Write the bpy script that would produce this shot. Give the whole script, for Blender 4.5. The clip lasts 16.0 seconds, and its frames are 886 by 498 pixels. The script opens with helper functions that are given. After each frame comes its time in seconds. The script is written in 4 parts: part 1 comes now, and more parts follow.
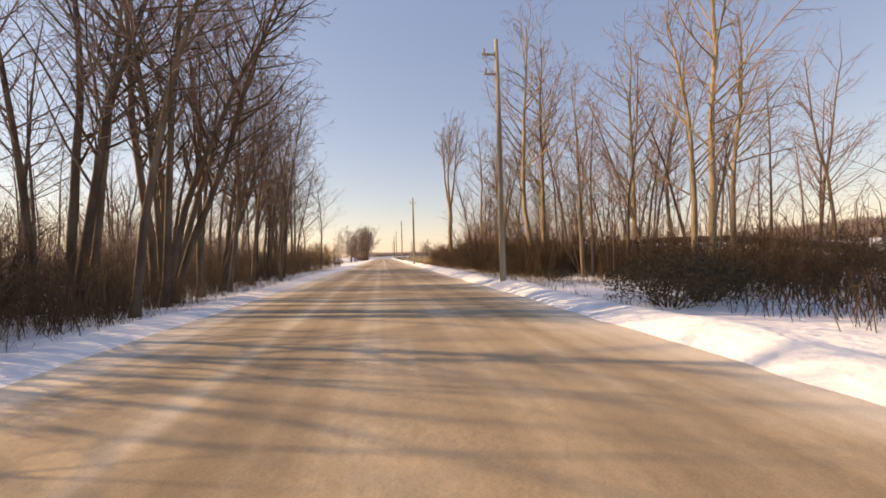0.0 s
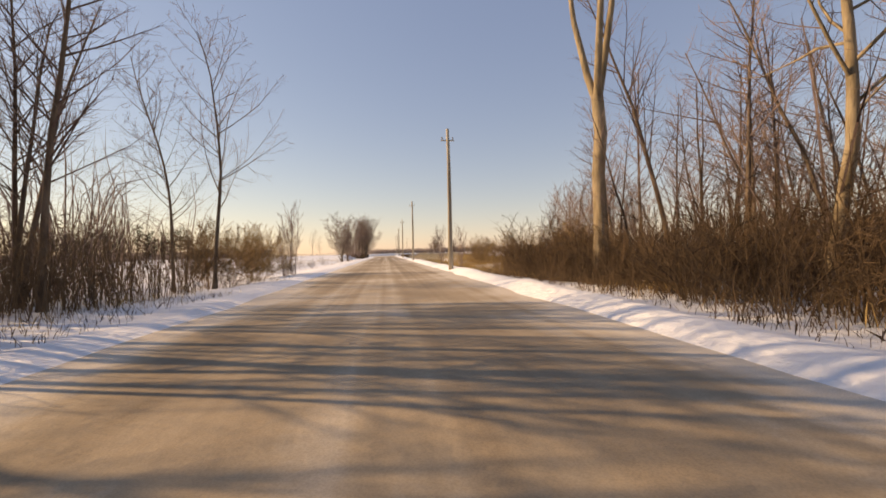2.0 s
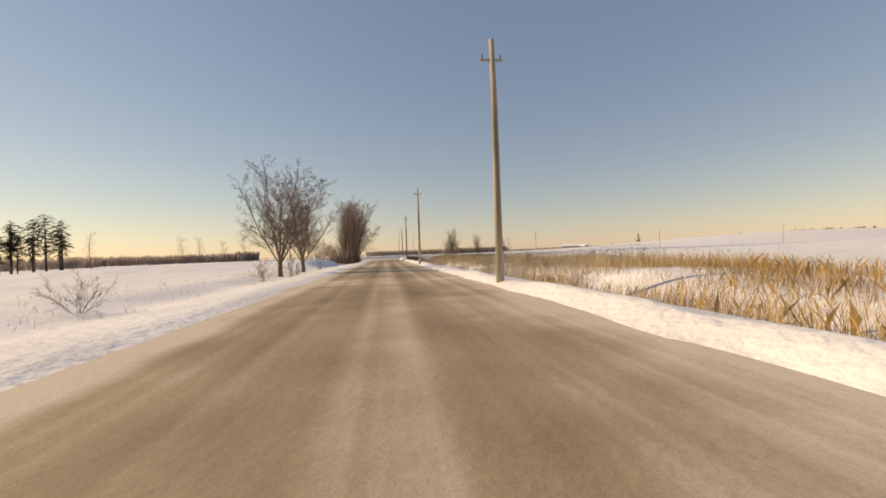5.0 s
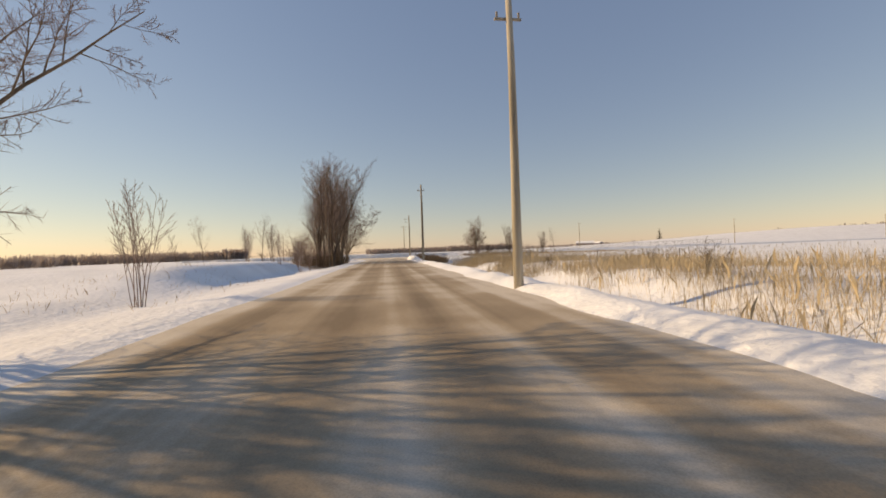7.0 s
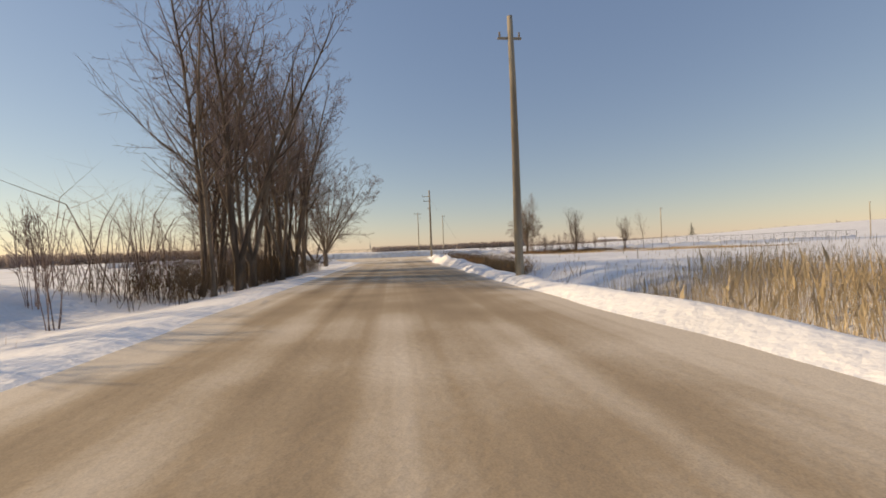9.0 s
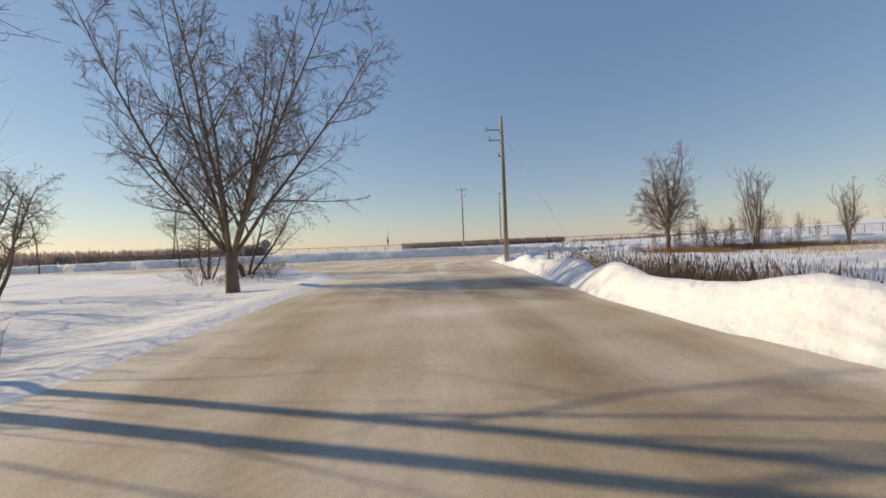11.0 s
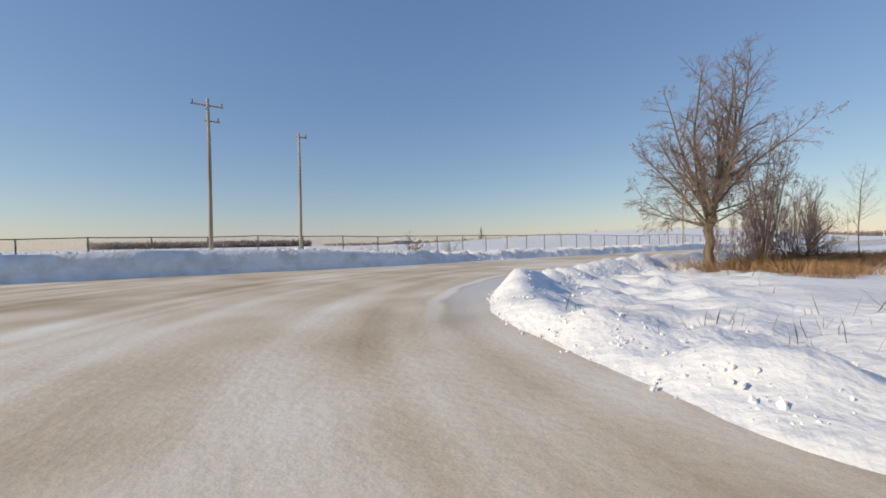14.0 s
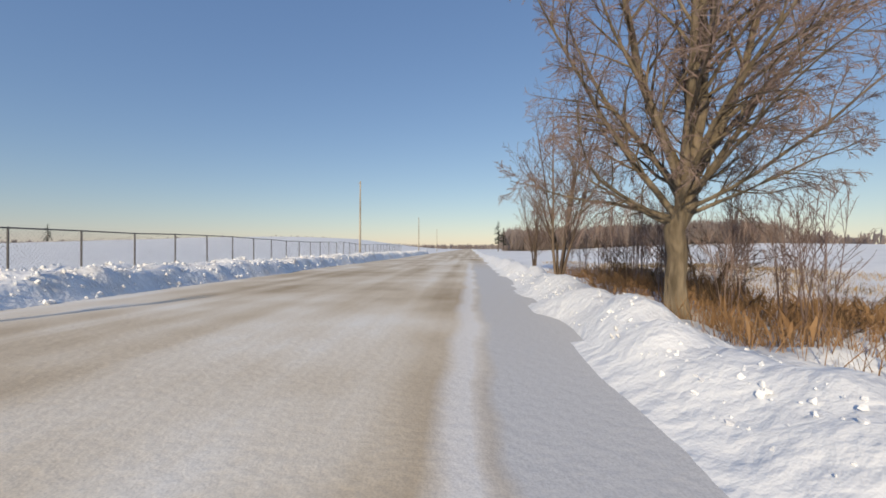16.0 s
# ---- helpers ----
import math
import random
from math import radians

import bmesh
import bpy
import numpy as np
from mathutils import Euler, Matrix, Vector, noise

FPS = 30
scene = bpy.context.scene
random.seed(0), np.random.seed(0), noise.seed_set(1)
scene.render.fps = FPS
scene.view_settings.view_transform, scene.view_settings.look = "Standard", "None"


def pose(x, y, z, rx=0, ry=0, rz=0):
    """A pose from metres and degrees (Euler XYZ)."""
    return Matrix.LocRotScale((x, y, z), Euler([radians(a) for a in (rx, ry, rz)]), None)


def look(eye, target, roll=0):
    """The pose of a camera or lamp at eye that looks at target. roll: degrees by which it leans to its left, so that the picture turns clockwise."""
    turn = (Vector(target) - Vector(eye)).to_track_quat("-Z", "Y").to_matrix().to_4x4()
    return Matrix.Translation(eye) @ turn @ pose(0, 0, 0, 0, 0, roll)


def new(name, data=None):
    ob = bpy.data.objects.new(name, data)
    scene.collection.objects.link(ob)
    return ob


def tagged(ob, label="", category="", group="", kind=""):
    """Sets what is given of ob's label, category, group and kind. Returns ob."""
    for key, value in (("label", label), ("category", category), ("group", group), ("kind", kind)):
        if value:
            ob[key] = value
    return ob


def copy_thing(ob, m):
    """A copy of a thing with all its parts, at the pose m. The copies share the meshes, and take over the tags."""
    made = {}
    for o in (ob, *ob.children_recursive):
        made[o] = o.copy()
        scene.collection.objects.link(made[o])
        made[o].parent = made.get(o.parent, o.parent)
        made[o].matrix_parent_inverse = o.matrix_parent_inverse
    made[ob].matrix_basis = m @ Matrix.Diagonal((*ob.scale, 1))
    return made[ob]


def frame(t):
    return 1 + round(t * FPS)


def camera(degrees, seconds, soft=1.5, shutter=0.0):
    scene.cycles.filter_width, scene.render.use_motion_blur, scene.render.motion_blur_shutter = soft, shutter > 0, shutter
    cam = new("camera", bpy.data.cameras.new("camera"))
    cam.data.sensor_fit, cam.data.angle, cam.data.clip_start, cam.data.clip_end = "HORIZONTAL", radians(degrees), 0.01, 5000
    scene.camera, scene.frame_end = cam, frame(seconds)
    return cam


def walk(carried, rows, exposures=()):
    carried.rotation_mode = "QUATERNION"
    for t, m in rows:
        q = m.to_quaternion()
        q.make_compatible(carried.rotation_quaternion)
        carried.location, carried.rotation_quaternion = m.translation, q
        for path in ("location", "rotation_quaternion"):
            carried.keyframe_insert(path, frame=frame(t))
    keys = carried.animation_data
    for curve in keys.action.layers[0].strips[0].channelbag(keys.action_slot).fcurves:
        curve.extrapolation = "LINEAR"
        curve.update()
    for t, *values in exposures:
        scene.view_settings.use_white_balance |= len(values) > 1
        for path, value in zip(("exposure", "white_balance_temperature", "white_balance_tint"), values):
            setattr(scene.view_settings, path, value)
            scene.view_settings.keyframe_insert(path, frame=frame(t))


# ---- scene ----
cam = camera(94.0, 16.0, soft=1.7)
WAY = [  # seconds, x, y, z, pitch, roll, heading
    (0.0, 0.0, 0.0, 1.3, 0.8, 1.6, -8.2), (0.5, 0.0, 8.0, 1.3, 1.0, 1.6, -7.9), (1.0, 0.0, 15.9, 1.3, 1.1, 1.7, -7.9),
    (1.5, 0.0, 23.9, 1.3, 0.9, 1.9, -7.5), (2.0, 0.0, 31.8, 1.3, 0.4, 1.5, -7.9), (2.5, 0.0, 39.8, 1.3, 0.6, 1.5, -8.2),
    (3.0, 0.0, 47.8, 1.3, 0.7, 1.6, -8.3), (3.5, 0.0, 56.1, 1.3, 0.7, 2.2, -8.2), (4.0, 0.0, 64.6, 1.3, 0.7, 2.2, -8.0),
    (5.0, 0.0, 82.7, 1.3, 0.6, 2.1, -7.9), (6.3, 0.0, 107.6, 1.3, 0.5, 2.1, -7.9), (7.0, 0.0, 121.2, 1.3, 0.3, 2.1, -7.8),
    (7.5, 0.0, 130.7, 1.3, -0.1, 2.0, -7.6), (8.0, 0.0, 139.9, 1.3, 0.0, 2.2, -7.2), (8.5, 0.0, 149.0, 1.3, 0.1, 2.3, -7.0),
    (9.0, 0.0, 158.0, 1.3, 0.0, 2.3, -6.8), (9.5, 0.0, 166.7, 1.3, 0.0, 2.3, -6.6), (10.0, 0.0, 175.2, 1.3, 0.0, 2.2, -6.4),
    (10.2, -0.02, 178.5, 1.3, 0.0, 2.2, -6.2), (11.2, -0.15, 193.4, 1.3, -0.4, 2.5, -1.5), (12.3, -0.75, 206.2, 1.3, -0.7, 2.0, 2.6),
    (12.5, -0.95, 208.3, 1.3, -0.2, 1.2, -2.1), (13.0, -0.95, 213.3, 1.3, 0.0, 0.4, -17.1), (13.5, 0.1, 218.1, 1.3, -0.2, 0.2, -30.2),
    (14.0, 1.8, 222.4, 1.3, -0.8, 1.0, -37.4), (14.5, 4.1, 226.5, 1.3, -1.5, 1.7, -47.8), (15.0, 7.15, 230.0, 1.3, -0.4, 1.2, -59.2),
    (15.5, 10.9, 232.8, 1.3, -0.3, 0.3, -72.0), (16.0, 15.3, 234.6, 1.3, -0.1, -0.3, -86.2),
]
EXPOSE = [(0.0, 0.65, 9800, 22), (2.0, 0.42, 10000, 20), (3.5, 0.2, 10500, 17), (4.2, 0.14, 10200, 15), (6.3, 0.05, 9300, 14), (9.0, 0.04, 8600, 12), (10.2, 0.0, 7900, 10),
          (12.3, -0.08, 6700, 7), (14.5, -0.08, 6600, 7), (16.0, -0.12, 6600, 7)]  # seconds, stops, kelvin, tint
walk(cam, [(t, pose(x, y, z, 90 + p, r, h)) for t, x, y, z, p, r, h in WAY], EXPOSE)

# ---- light ----
world = bpy.data.worlds.new("sky")
scene.world = world
world.use_nodes = True
wn = world.node_tree.nodes
sky = wn.new("ShaderNodeTexSky")
sky.sky_type, sky.sun_disc = "NISHITA", False
SUN_EL, SUN_AZ = 24.0, -71.0          # degrees above the horizon; clockwise from +Y
sky.sun_elevation, sky.sun_rotation = radians(SUN_EL), radians(SUN_AZ)
sky.air_density, sky.dust_density, sky.ozone_density = 1.2, 0.1, 1.0
wn["Background"].inputs["Strength"].default_value = 0.07
world.node_tree.links.new(sky.outputs["Color"], wn["Background"].inputs["Color"])
blue_fill = wn.new("ShaderNodeBackground")          # even blue light added to the whole sky, fitted to its colour
blue_fill.inputs["Color"].default_value, blue_fill.inputs["Strength"].default_value = (0.05, 0.10, 0.25, 1), 1.0
both = wn.new("ShaderNodeAddShader")
world.node_tree.links.new(wn["Background"].outputs[0], both.inputs[0])
world.node_tree.links.new(blue_fill.outputs[0], both.inputs[1])
world.node_tree.links.new(both.outputs[0], wn["World Output"].inputs["Surface"])
sun = new("sun", bpy.data.lights.new("sun", "SUN"))
sun.data.energy, sun.data.angle, sun.data.color = 4.5, radians(0.6), (1.0, 0.83, 0.60)
sun_dir = Vector((math.sin(radians(SUN_AZ)) * math.cos(radians(SUN_EL)),
                  math.cos(radians(SUN_AZ)) * math.cos(radians(SUN_EL)), math.sin(radians(SUN_EL))))
sun.matrix_world = look(sun_dir * 80 + Vector((0, 100, 0)), (0, 100, 0))


# ---- materials ----
def material(name, rough=0.9, spec=0.2):
    m = bpy.data.materials.new(name)
    m.use_nodes = True
    b = m.node_tree.nodes["Principled BSDF"]
    b.inputs["Roughness"].default_value = rough
    b.inputs["Specular IOR Level"].default_value = spec
    return m, m.node_tree.nodes, m.node_tree.links, b


def ramp(nodes, stops):
    r = nodes.new("ShaderNodeValToRGB")
    while len(r.color_ramp.elements) < len(stops):
        r.color_ramp.elements.new(0.5)
    for e, (p, c) in zip(r.color_ramp.elements, stops):
        e.position, e.color = p, (*c, 1)
    return r


def noise_tex(nodes, links, scale, detail=4, coord=None, stretch=None):
    n = nodes.new("ShaderNodeTexNoise")
    n.inputs["Scale"].default_value, n.inputs["Detail"].default_value = scale, detail
    if coord is None:
        coord = nodes.new("ShaderNodeTexCoord").outputs["Object"]
    if stretch:
        mp = nodes.new("ShaderNodeMapping")
        mp.inputs["Scale"].default_value = stretch
        links.new(coord, mp.inputs["Vector"])
        coord = mp.outputs["Vector"]
    links.new(coord, n.inputs["Vector"])
    return n


def mottled(name, stops, scale=3.0, detail=5, rough=0.9, spec=0.2, bump=0.3, bump_scale=30.0, dist=0.02, stretch=None, by_object=0.0):
    """A material whose colour wanders along a ramp, with fine relief and, if asked, a change from object to object."""
    m, n, l, b = material(name, rough, spec)
    t = noise_tex(n, l, scale, detail, stretch=stretch)
    r = ramp(n, stops)
    fac = t.outputs["Fac"]
    if by_object:
        info = n.new("ShaderNodeObjectInfo")
        mul = n.new("ShaderNodeMath")
        mul.operation = "MULTIPLY_ADD"
        l.new(info.outputs["Random"], mul.inputs[0])
        mul.inputs[1].default_value = by_object
        l.new(fac, mul.inputs[2])
        sub = n.new("ShaderNodeMath")
        sub.operation = "SUBTRACT"
        l.new(mul.outputs[0], sub.inputs[0])
        sub.inputs[1].default_value = by_object / 2
        fac = sub.outputs[0]
    l.new(fac, r.inputs["Fac"])
    l.new(r.outputs["Color"], b.inputs["Base Color"])
    if bump:
        t2 = noise_tex(n, l, bump_scale, 4, stretch=stretch)
        bp = n.new("ShaderNodeBump")
        bp.inputs["Strength"].default_value, bp.inputs["Distance"].default_value = bump, dist
        l.new(t2.outputs["Fac"], bp.inputs["Height"])
        l.new(bp.outputs["Normal"], b.inputs["Normal"])
    return m


SNOW = mottled("snow", [(0.3, (0.70, 0.71, 0.73)), (0.6, (0.81, 0.82, 0.84))], scale=0.35, rough=0.75, spec=0.2, bump=0.55, bump_scale=4.2, dist=0.12)
BANK = mottled("ploughed_snow", [(0.3, (0.66, 0.64, 0.62)), (0.55, (0.83, 0.83, 0.84))], scale=1.2, rough=0.75, spec=0.25, bump=0.7, bump_scale=6, dist=0.08)


def math_node(n, l, op, a, b=None, c=None, clamp=False):
    m = n.new("ShaderNodeMath")
    m.operation, m.use_clamp = op, clamp
    for i, v in enumerate((a, b, c)):
        if v is None:
            continue
        if isinstance(v, (int, float)):
            m.inputs[i].default_value = v
        else:
            l.new(v, m.inputs[i])
    return m.outputs[0]


def road_material():
    """Packed snow, sand and wheel tracks: streaks along the way of travel, worn by patches, with grit on top."""
    m, n, l, b = material("sanded_winter_road", 0.85, 0.25)
    xyz = n.new("ShaderNodeSeparateXYZ")
    l.new(n.new("ShaderNodeTexCoord").outputs["Object"], xyz.inputs[0])
    broad = noise_tex(n, l, 0.15, 3).outputs["Fac"]
    patch = noise_tex(n, l, 0.6, 5).outputs["Fac"]
    fine = noise_tex(n, l, 9.0, 5).outputs["Fac"]
    grit = noise_tex(n, l, 60.0, 3).outputs["Fac"]
    # near the junction snow takes over from sand
    junction = n.new("ShaderNodeMapRange")
    junction.inputs["From Min"].default_value, junction.inputs["From Max"].default_value = 185, 224
    l.new(math_node(n, l, "MULTIPLY_ADD", patch, 14.0, xyz.outputs["Y"]), junction.inputs["Value"])
    j = junction.outputs["Result"]

    # wheels follow the turn: distance from the middle of the corner, straight before and after it
    dx = math_node(n, l, "MINIMUM", math_node(n, l, "SUBTRACT", xyz.outputs["X"], 18.2), 0.0)
    dy = math_node(n, l, "MAXIMUM", math_node(n, l, "SUBTRACT", xyz.outputs["Y"], 219.9), 0.0)
    rad = math_node(n, l, "SQRT", math_node(n, l, "ADD", math_node(n, l, "MULTIPLY", dx, dx), math_node(n, l, "MULTIPLY", dy, dy)))
    turned = n.new("ShaderNodeCombineXYZ")
    l.new(rad, turned.inputs[0])
    l.new(math_node(n, l, "MULTIPLY", xyz.outputs["X"], 0.035), turned.inputs[1])
    l.new(math_node(n, l, "MULTIPLY", xyz.outputs["Y"], 0.035), turned.inputs[2])

    def surface(stops, stretch, gain, lift, edge):
        if edge:
            streak = noise_tex(n, l, 1.0, 3, stretch=stretch).outputs["Fac"]
        else:
            arc = n.new("ShaderNodeTexNoise")
            arc.inputs["Scale"].default_value, arc.inputs["Detail"].default_value = 0.95, 4.0
            l.new(turned.outputs[0], arc.inputs["Vector"])
            streak = arc.outputs["Fac"]
        v = math_node(n, l, "MULTIPLY_ADD", streak, 1.0, broad)
        v = math_node(n, l, "MULTIPLY_ADD", fine, 0.12, v)
        v = math_node(n, l, "MULTIPLY_ADD", patch, 0.35, v)
        if edge:
            ax = math_node(n, l, "ABSOLUTE", xyz.outputs["X"])
            e = n.new("ShaderNodeMapRange")
            e.interpolation_type = "SMOOTHSTEP"
            e.inputs["From Min"].default_value, e.inputs["From Max"].default_value, e.inputs["To Max"].default_value = 2.7, 4.2, 0.4
            l.new(ax, e.inputs["Value"])
            v = math_node(n, l, "ADD", v, e.outputs["Result"])
            # packed snow left between the wheel tracks
            wander = math_node(n, l, "MULTIPLY_ADD", broad, 0.9, math_node(n, l, "MULTIPLY_ADD", streak, 0.35, ax))
            lane = ramp(n, [(0.0, (0.72,) * 3), (0.24, (0.70,) * 3), (0.31, (0.40,) * 3), (0.50, (0.40,) * 3), (0.62, (0.56,) * 3), (0.78, (0.44,) * 3), (1.0, (0.62,) * 3)])
            l.new(math_node(n, l, "MULTIPLY", wander, 0.25), lane.inputs["Fac"])
            v = math_node(n, l, "MULTIPLY_ADD", lane.outputs["Color"], 0.55, v)
            v = math_node(n, l, "SUBTRACT", v, 0.275)
        v = math_node(n, l, "MULTIPLY_ADD", v, gain, lift)
        r = ramp(n, stops)
        l.new(v, r.inputs["Fac"])
        return r.outputs["Color"], v

    c1, v1 = surface([(0.2, (0.22, 0.165, 0.11)), (0.5, (0.38, 0.30, 0.21)), (0.8, (0.62, 0.55, 0.46))], (1.3, 0.012, 1), 0.9, -0.63, True)
    c2, v2 = surface([(0.15, (0.42, 0.33, 0.225)), (0.42, (0.64, 0.55, 0.43)), (0.66, (0.78, 0.72, 0.63)), (0.85, (0.86, 0.84, 0.80))], None, 1.05, -0.86, False)
    mix = n.new("ShaderNodeMix")
    mix.data_type = "RGBA"
    l.new(j, mix.inputs["Factor"])
    l.new(c1, mix.inputs["A"])
    l.new(c2, mix.inputs["B"])
    # a shoulder of grey packed snow hugs the eastern corner, with a white ridge beside it
    off = math_node(n, l, "SUBTRACT", math_node(n, l, "MULTIPLY_ADD", patch, 0.5, rad), 13.55)

    def band(value, *stops):
        r = ramp(n, [(p, (c, c, c)) for p, c in stops])
        l.new(math_node(n, l, "MULTIPLY", value, 0.25), r.inputs["Fac"])
        return r.outputs["Color"]

    reach = n.new("ShaderNodeMapRange")
    reach.inputs["From Min"].default_value, reach.inputs["From Max"].default_value = 226, 231
    l.new(xyz.outputs["Y"], reach.inputs["Value"])
    ends = n.new("ShaderNodeMapRange")
    ends.inputs["From Min"].default_value, ends.inputs["From Max"].default_value = 60, 40
    l.new(xyz.outputs["X"], ends.inputs["Value"])
    where = math_node(n, l, "MULTIPLY", reach.outputs["Result"], ends.outputs["Result"])
    for stops, colour in (([(0.0, 1), (0.27, 1), (0.33, 0), (1.0, 0)], (0.60, 0.60, 0.61, 1)), ([(0.0, 0), (0.30, 0), (0.34, 0.8), (0.38, 0.7), (0.43, 0), (1.0, 0)], (0.84, 0.84, 0.85, 1))):
        over = n.new("ShaderNodeMix")
        over.data_type = "RGBA"
        l.new(math_node(n, l, "MULTIPLY", band(off, *stops), where), over.inputs["Factor"])
        l.new(mix.outputs["Result"], over.inputs["A"])
        over.inputs["B"].default_value = colour
        mix = over
    mul = n.new("ShaderNodeMix")
    mul.data_type, mul.blend_type = "RGBA", "MULTIPLY"
    mul.inputs["Factor"].default_value = 0.3
    g = ramp(n, [(0.35, (0.5, 0.5, 0.5)), (0.6, (1, 1, 1))])
    l.new(grit, g.inputs["Fac"])
    l.new(mix.outputs["Result"], mul.inputs["A"])
    l.new(g.outputs["Color"], mul.inputs["B"])
    l.new(mul.outputs["Result"], b.inputs["Base Color"])
    bp = n.new("ShaderNodeBump")
    bp.inputs["Strength"].default_value, bp.inputs["Distance"].default_value = 0.3, 0.03
    l.new(math_node(n, l, "MULTIPLY_ADD", grit, 0.15, math_node(n, l, "ADD", fine, patch)), bp.inputs["Height"])
    l.new(bp.outputs["Normal"], b.inputs["Normal"])
    return m


ROAD = road_material()
# Bark recoloured lighter and yellower: sunlight on the right-hand trees put into the colour.
BARKLIT = mottled("sunlit_bark", [(0.3, (0.13, 0.10, 0.062)), (0.7, (0.36, 0.285, 0.19))], scale=4, bump=0.9, bump_scale=12, dist=0.04, stretch=(1, 1, 0.25), by_object=0.2)
OLDBARK = mottled("old_bark", [(0.3, (0.10, 0.078, 0.052)), (0.7, (0.25, 0.20, 0.14))], scale=5, bump=1.0, bump_scale=11, dist=0.06, stretch=(1, 1, 0.2))
FENCE = mottled("dull_fence_steel", [(0.3, (0.10, 0.09, 0.085)), (0.7, (0.17, 0.155, 0.145))], scale=6, rough=0.6, bump=0)
BARK = mottled("bark", [(0.3, (0.08, 0.058, 0.043)), (0.7, (0.20, 0.15, 0.11))], scale=4, bump=0.8, bump_scale=14, dist=0.03, stretch=(1, 1, 0.25), by_object=0.3)
TWIG = mottled("twig", [(0.3, (0.15, 0.105, 0.09)), (0.7, (0.29, 0.215, 0.19))], scale=2, bump=0, by_object=0.4)
BRUSH = mottled("brush", [(0.3, (0.05, 0.033, 0.021)), (0.7, (0.145, 0.095, 0.056))], scale=2, bump=0, by_object=0.4)
GOLDBRUSH = mottled("golden_brush", [(0.3, (0.16, 0.10, 0.046)), (0.7, (0.38, 0.255, 0.125))], scale=2, bump=0, by_object=0.3)
BUSHLEAF = mottled("withered_leaf", [(0.3, (0.035, 0.03, 0.018)), (0.7, (0.10, 0.08, 0.05))], scale=8, bump=0)
REED = mottled("dry_reed", [(0.3, (0.34, 0.265, 0.165)), (0.7, (0.56, 0.46, 0.32))], scale=0.6, bump=0)
POLE = mottled("weathered_pole", [(0.3, (0.20, 0.17, 0.13)), (0.5, (0.34, 0.295, 0.23)), (0.72, (0.48, 0.43, 0.35))], scale=3, bump=0.6, bump_scale=20, stretch=(1, 1, 0.08), by_object=0.2)
STEEL = mottled("galvanised_steel", [(0.3, (0.35, 0.35, 0.36)), (0.7, (0.5, 0.5, 0.5))], scale=6, rough=0.5, bump=0)
NEEDLE = mottled("needles", [(0.3, (0.02, 0.03, 0.018)), (0.7, (0.05, 0.07, 0.035))], scale=3, bump=0, by_object=0.3)
INSULATOR = mottled("glazed_insulator", [(0.3, (0.16, 0.14, 0.13)), (0.7, (0.25, 0.22, 0.2))], scale=6, rough=0.25, spec=0.5, bump=0)
DRYGRASS = mottled("dry_grass", [(0.3, (0.26, 0.16, 0.06)), (0.7, (0.5, 0.35, 0.16))], scale=0.5, bump=0)
SIGNBACK = mottled("sign_back", [(0.3, (0.10, 0.09, 0.085)), (0.7, (0.18, 0.16, 0.15))], scale=5, rough=0.5, bump=0)
BARNWALL = mottled("barn_wall", [(0.3, (0.25, 0.2, 0.18)), (0.7, (0.38, 0.33, 0.3))], scale=1, bump=0)
REDGRASS = mottled("reddish_grass", [(0.3, (0.17, 0.095, 0.045)), (0.7, (0.34, 0.21, 0.11))], scale=0.6, bump=0)
# Lighter than the nearer bark and twigs: distance haze is put into this colour.
FARWOOD = mottled("far_wood", [(0.3, (0.30, 0.24, 0.215)), (0.7, (0.40, 0.34, 0.31))], scale=0.2, bump=0)


def let_light_through(m, share):
    """Crowns of fine twigs pass part of the light that falls on their far side."""
    n, l = m.node_tree.nodes, m.node_tree.links
    b, out = n["Principled BSDF"], n["Material Output"]
    thin, mix = n.new("ShaderNodeBsdfTranslucent"), n.new("ShaderNodeMixShader")
    l.new(b.inputs["Base Color"].links[0].from_socket, thin.inputs["Color"])
    mix.inputs[0].default_value = share
    l.new(b.outputs[0], mix.inputs[1])
    l.new(thin.outputs[0], mix.inputs[2])
    l.new(mix.outputs[0], out.inputs["Surface"])


let_light_through(FARWOOD, 0.5)


# ---- building helpers ----
def part(name, verts, faces, mat, parent=None, label="", smooth=False):
    me = bpy.data.meshes.new(name)
    me.from_pydata(verts, [], faces)
    me.materials.append(mat)
    if smooth:
        me.polygons.foreach_set("use_smooth", [True] * len(me.polygons))
    me.update()
    ob = new(name, me)
    if parent is not None:
        ob.parent = parent
    if label:
        ob["label"] = label
    return ob


def tube(V, F, pts, rads, sides, cap=True):
    """Adds a tapering tube along pts to the lists V and F."""
    base = len(V)
    last = len(pts) - 1
    for i, p in enumerate(pts):
        d = pts[min(i + 1, last)] - pts[max(i - 1, 0)]
        a = d.orthogonal().normalized() if abs(d.z) < 0.7 * d.length else d.cross(Vector((0, 1, 0))).normalized()
        b = d.cross(a).normalized()
        for k in range(sides):
            w = 2 * math.pi * k / sides
            V.append(p + (a * math.cos(w) + b * math.sin(w)) * rads[i])
    for i in range(last):
        for k in range(sides):
            k2 = (k + 1) % sides
            F.append((base + i * sides + k, base + i * sides + k2, base + (i + 1) * sides + k2, base + (i + 1) * sides + k))
    if cap:
        F.append(tuple(base + last * sides + k for k in range(sides)))
        F.append(tuple(base + k for k in reversed(range(sides))))


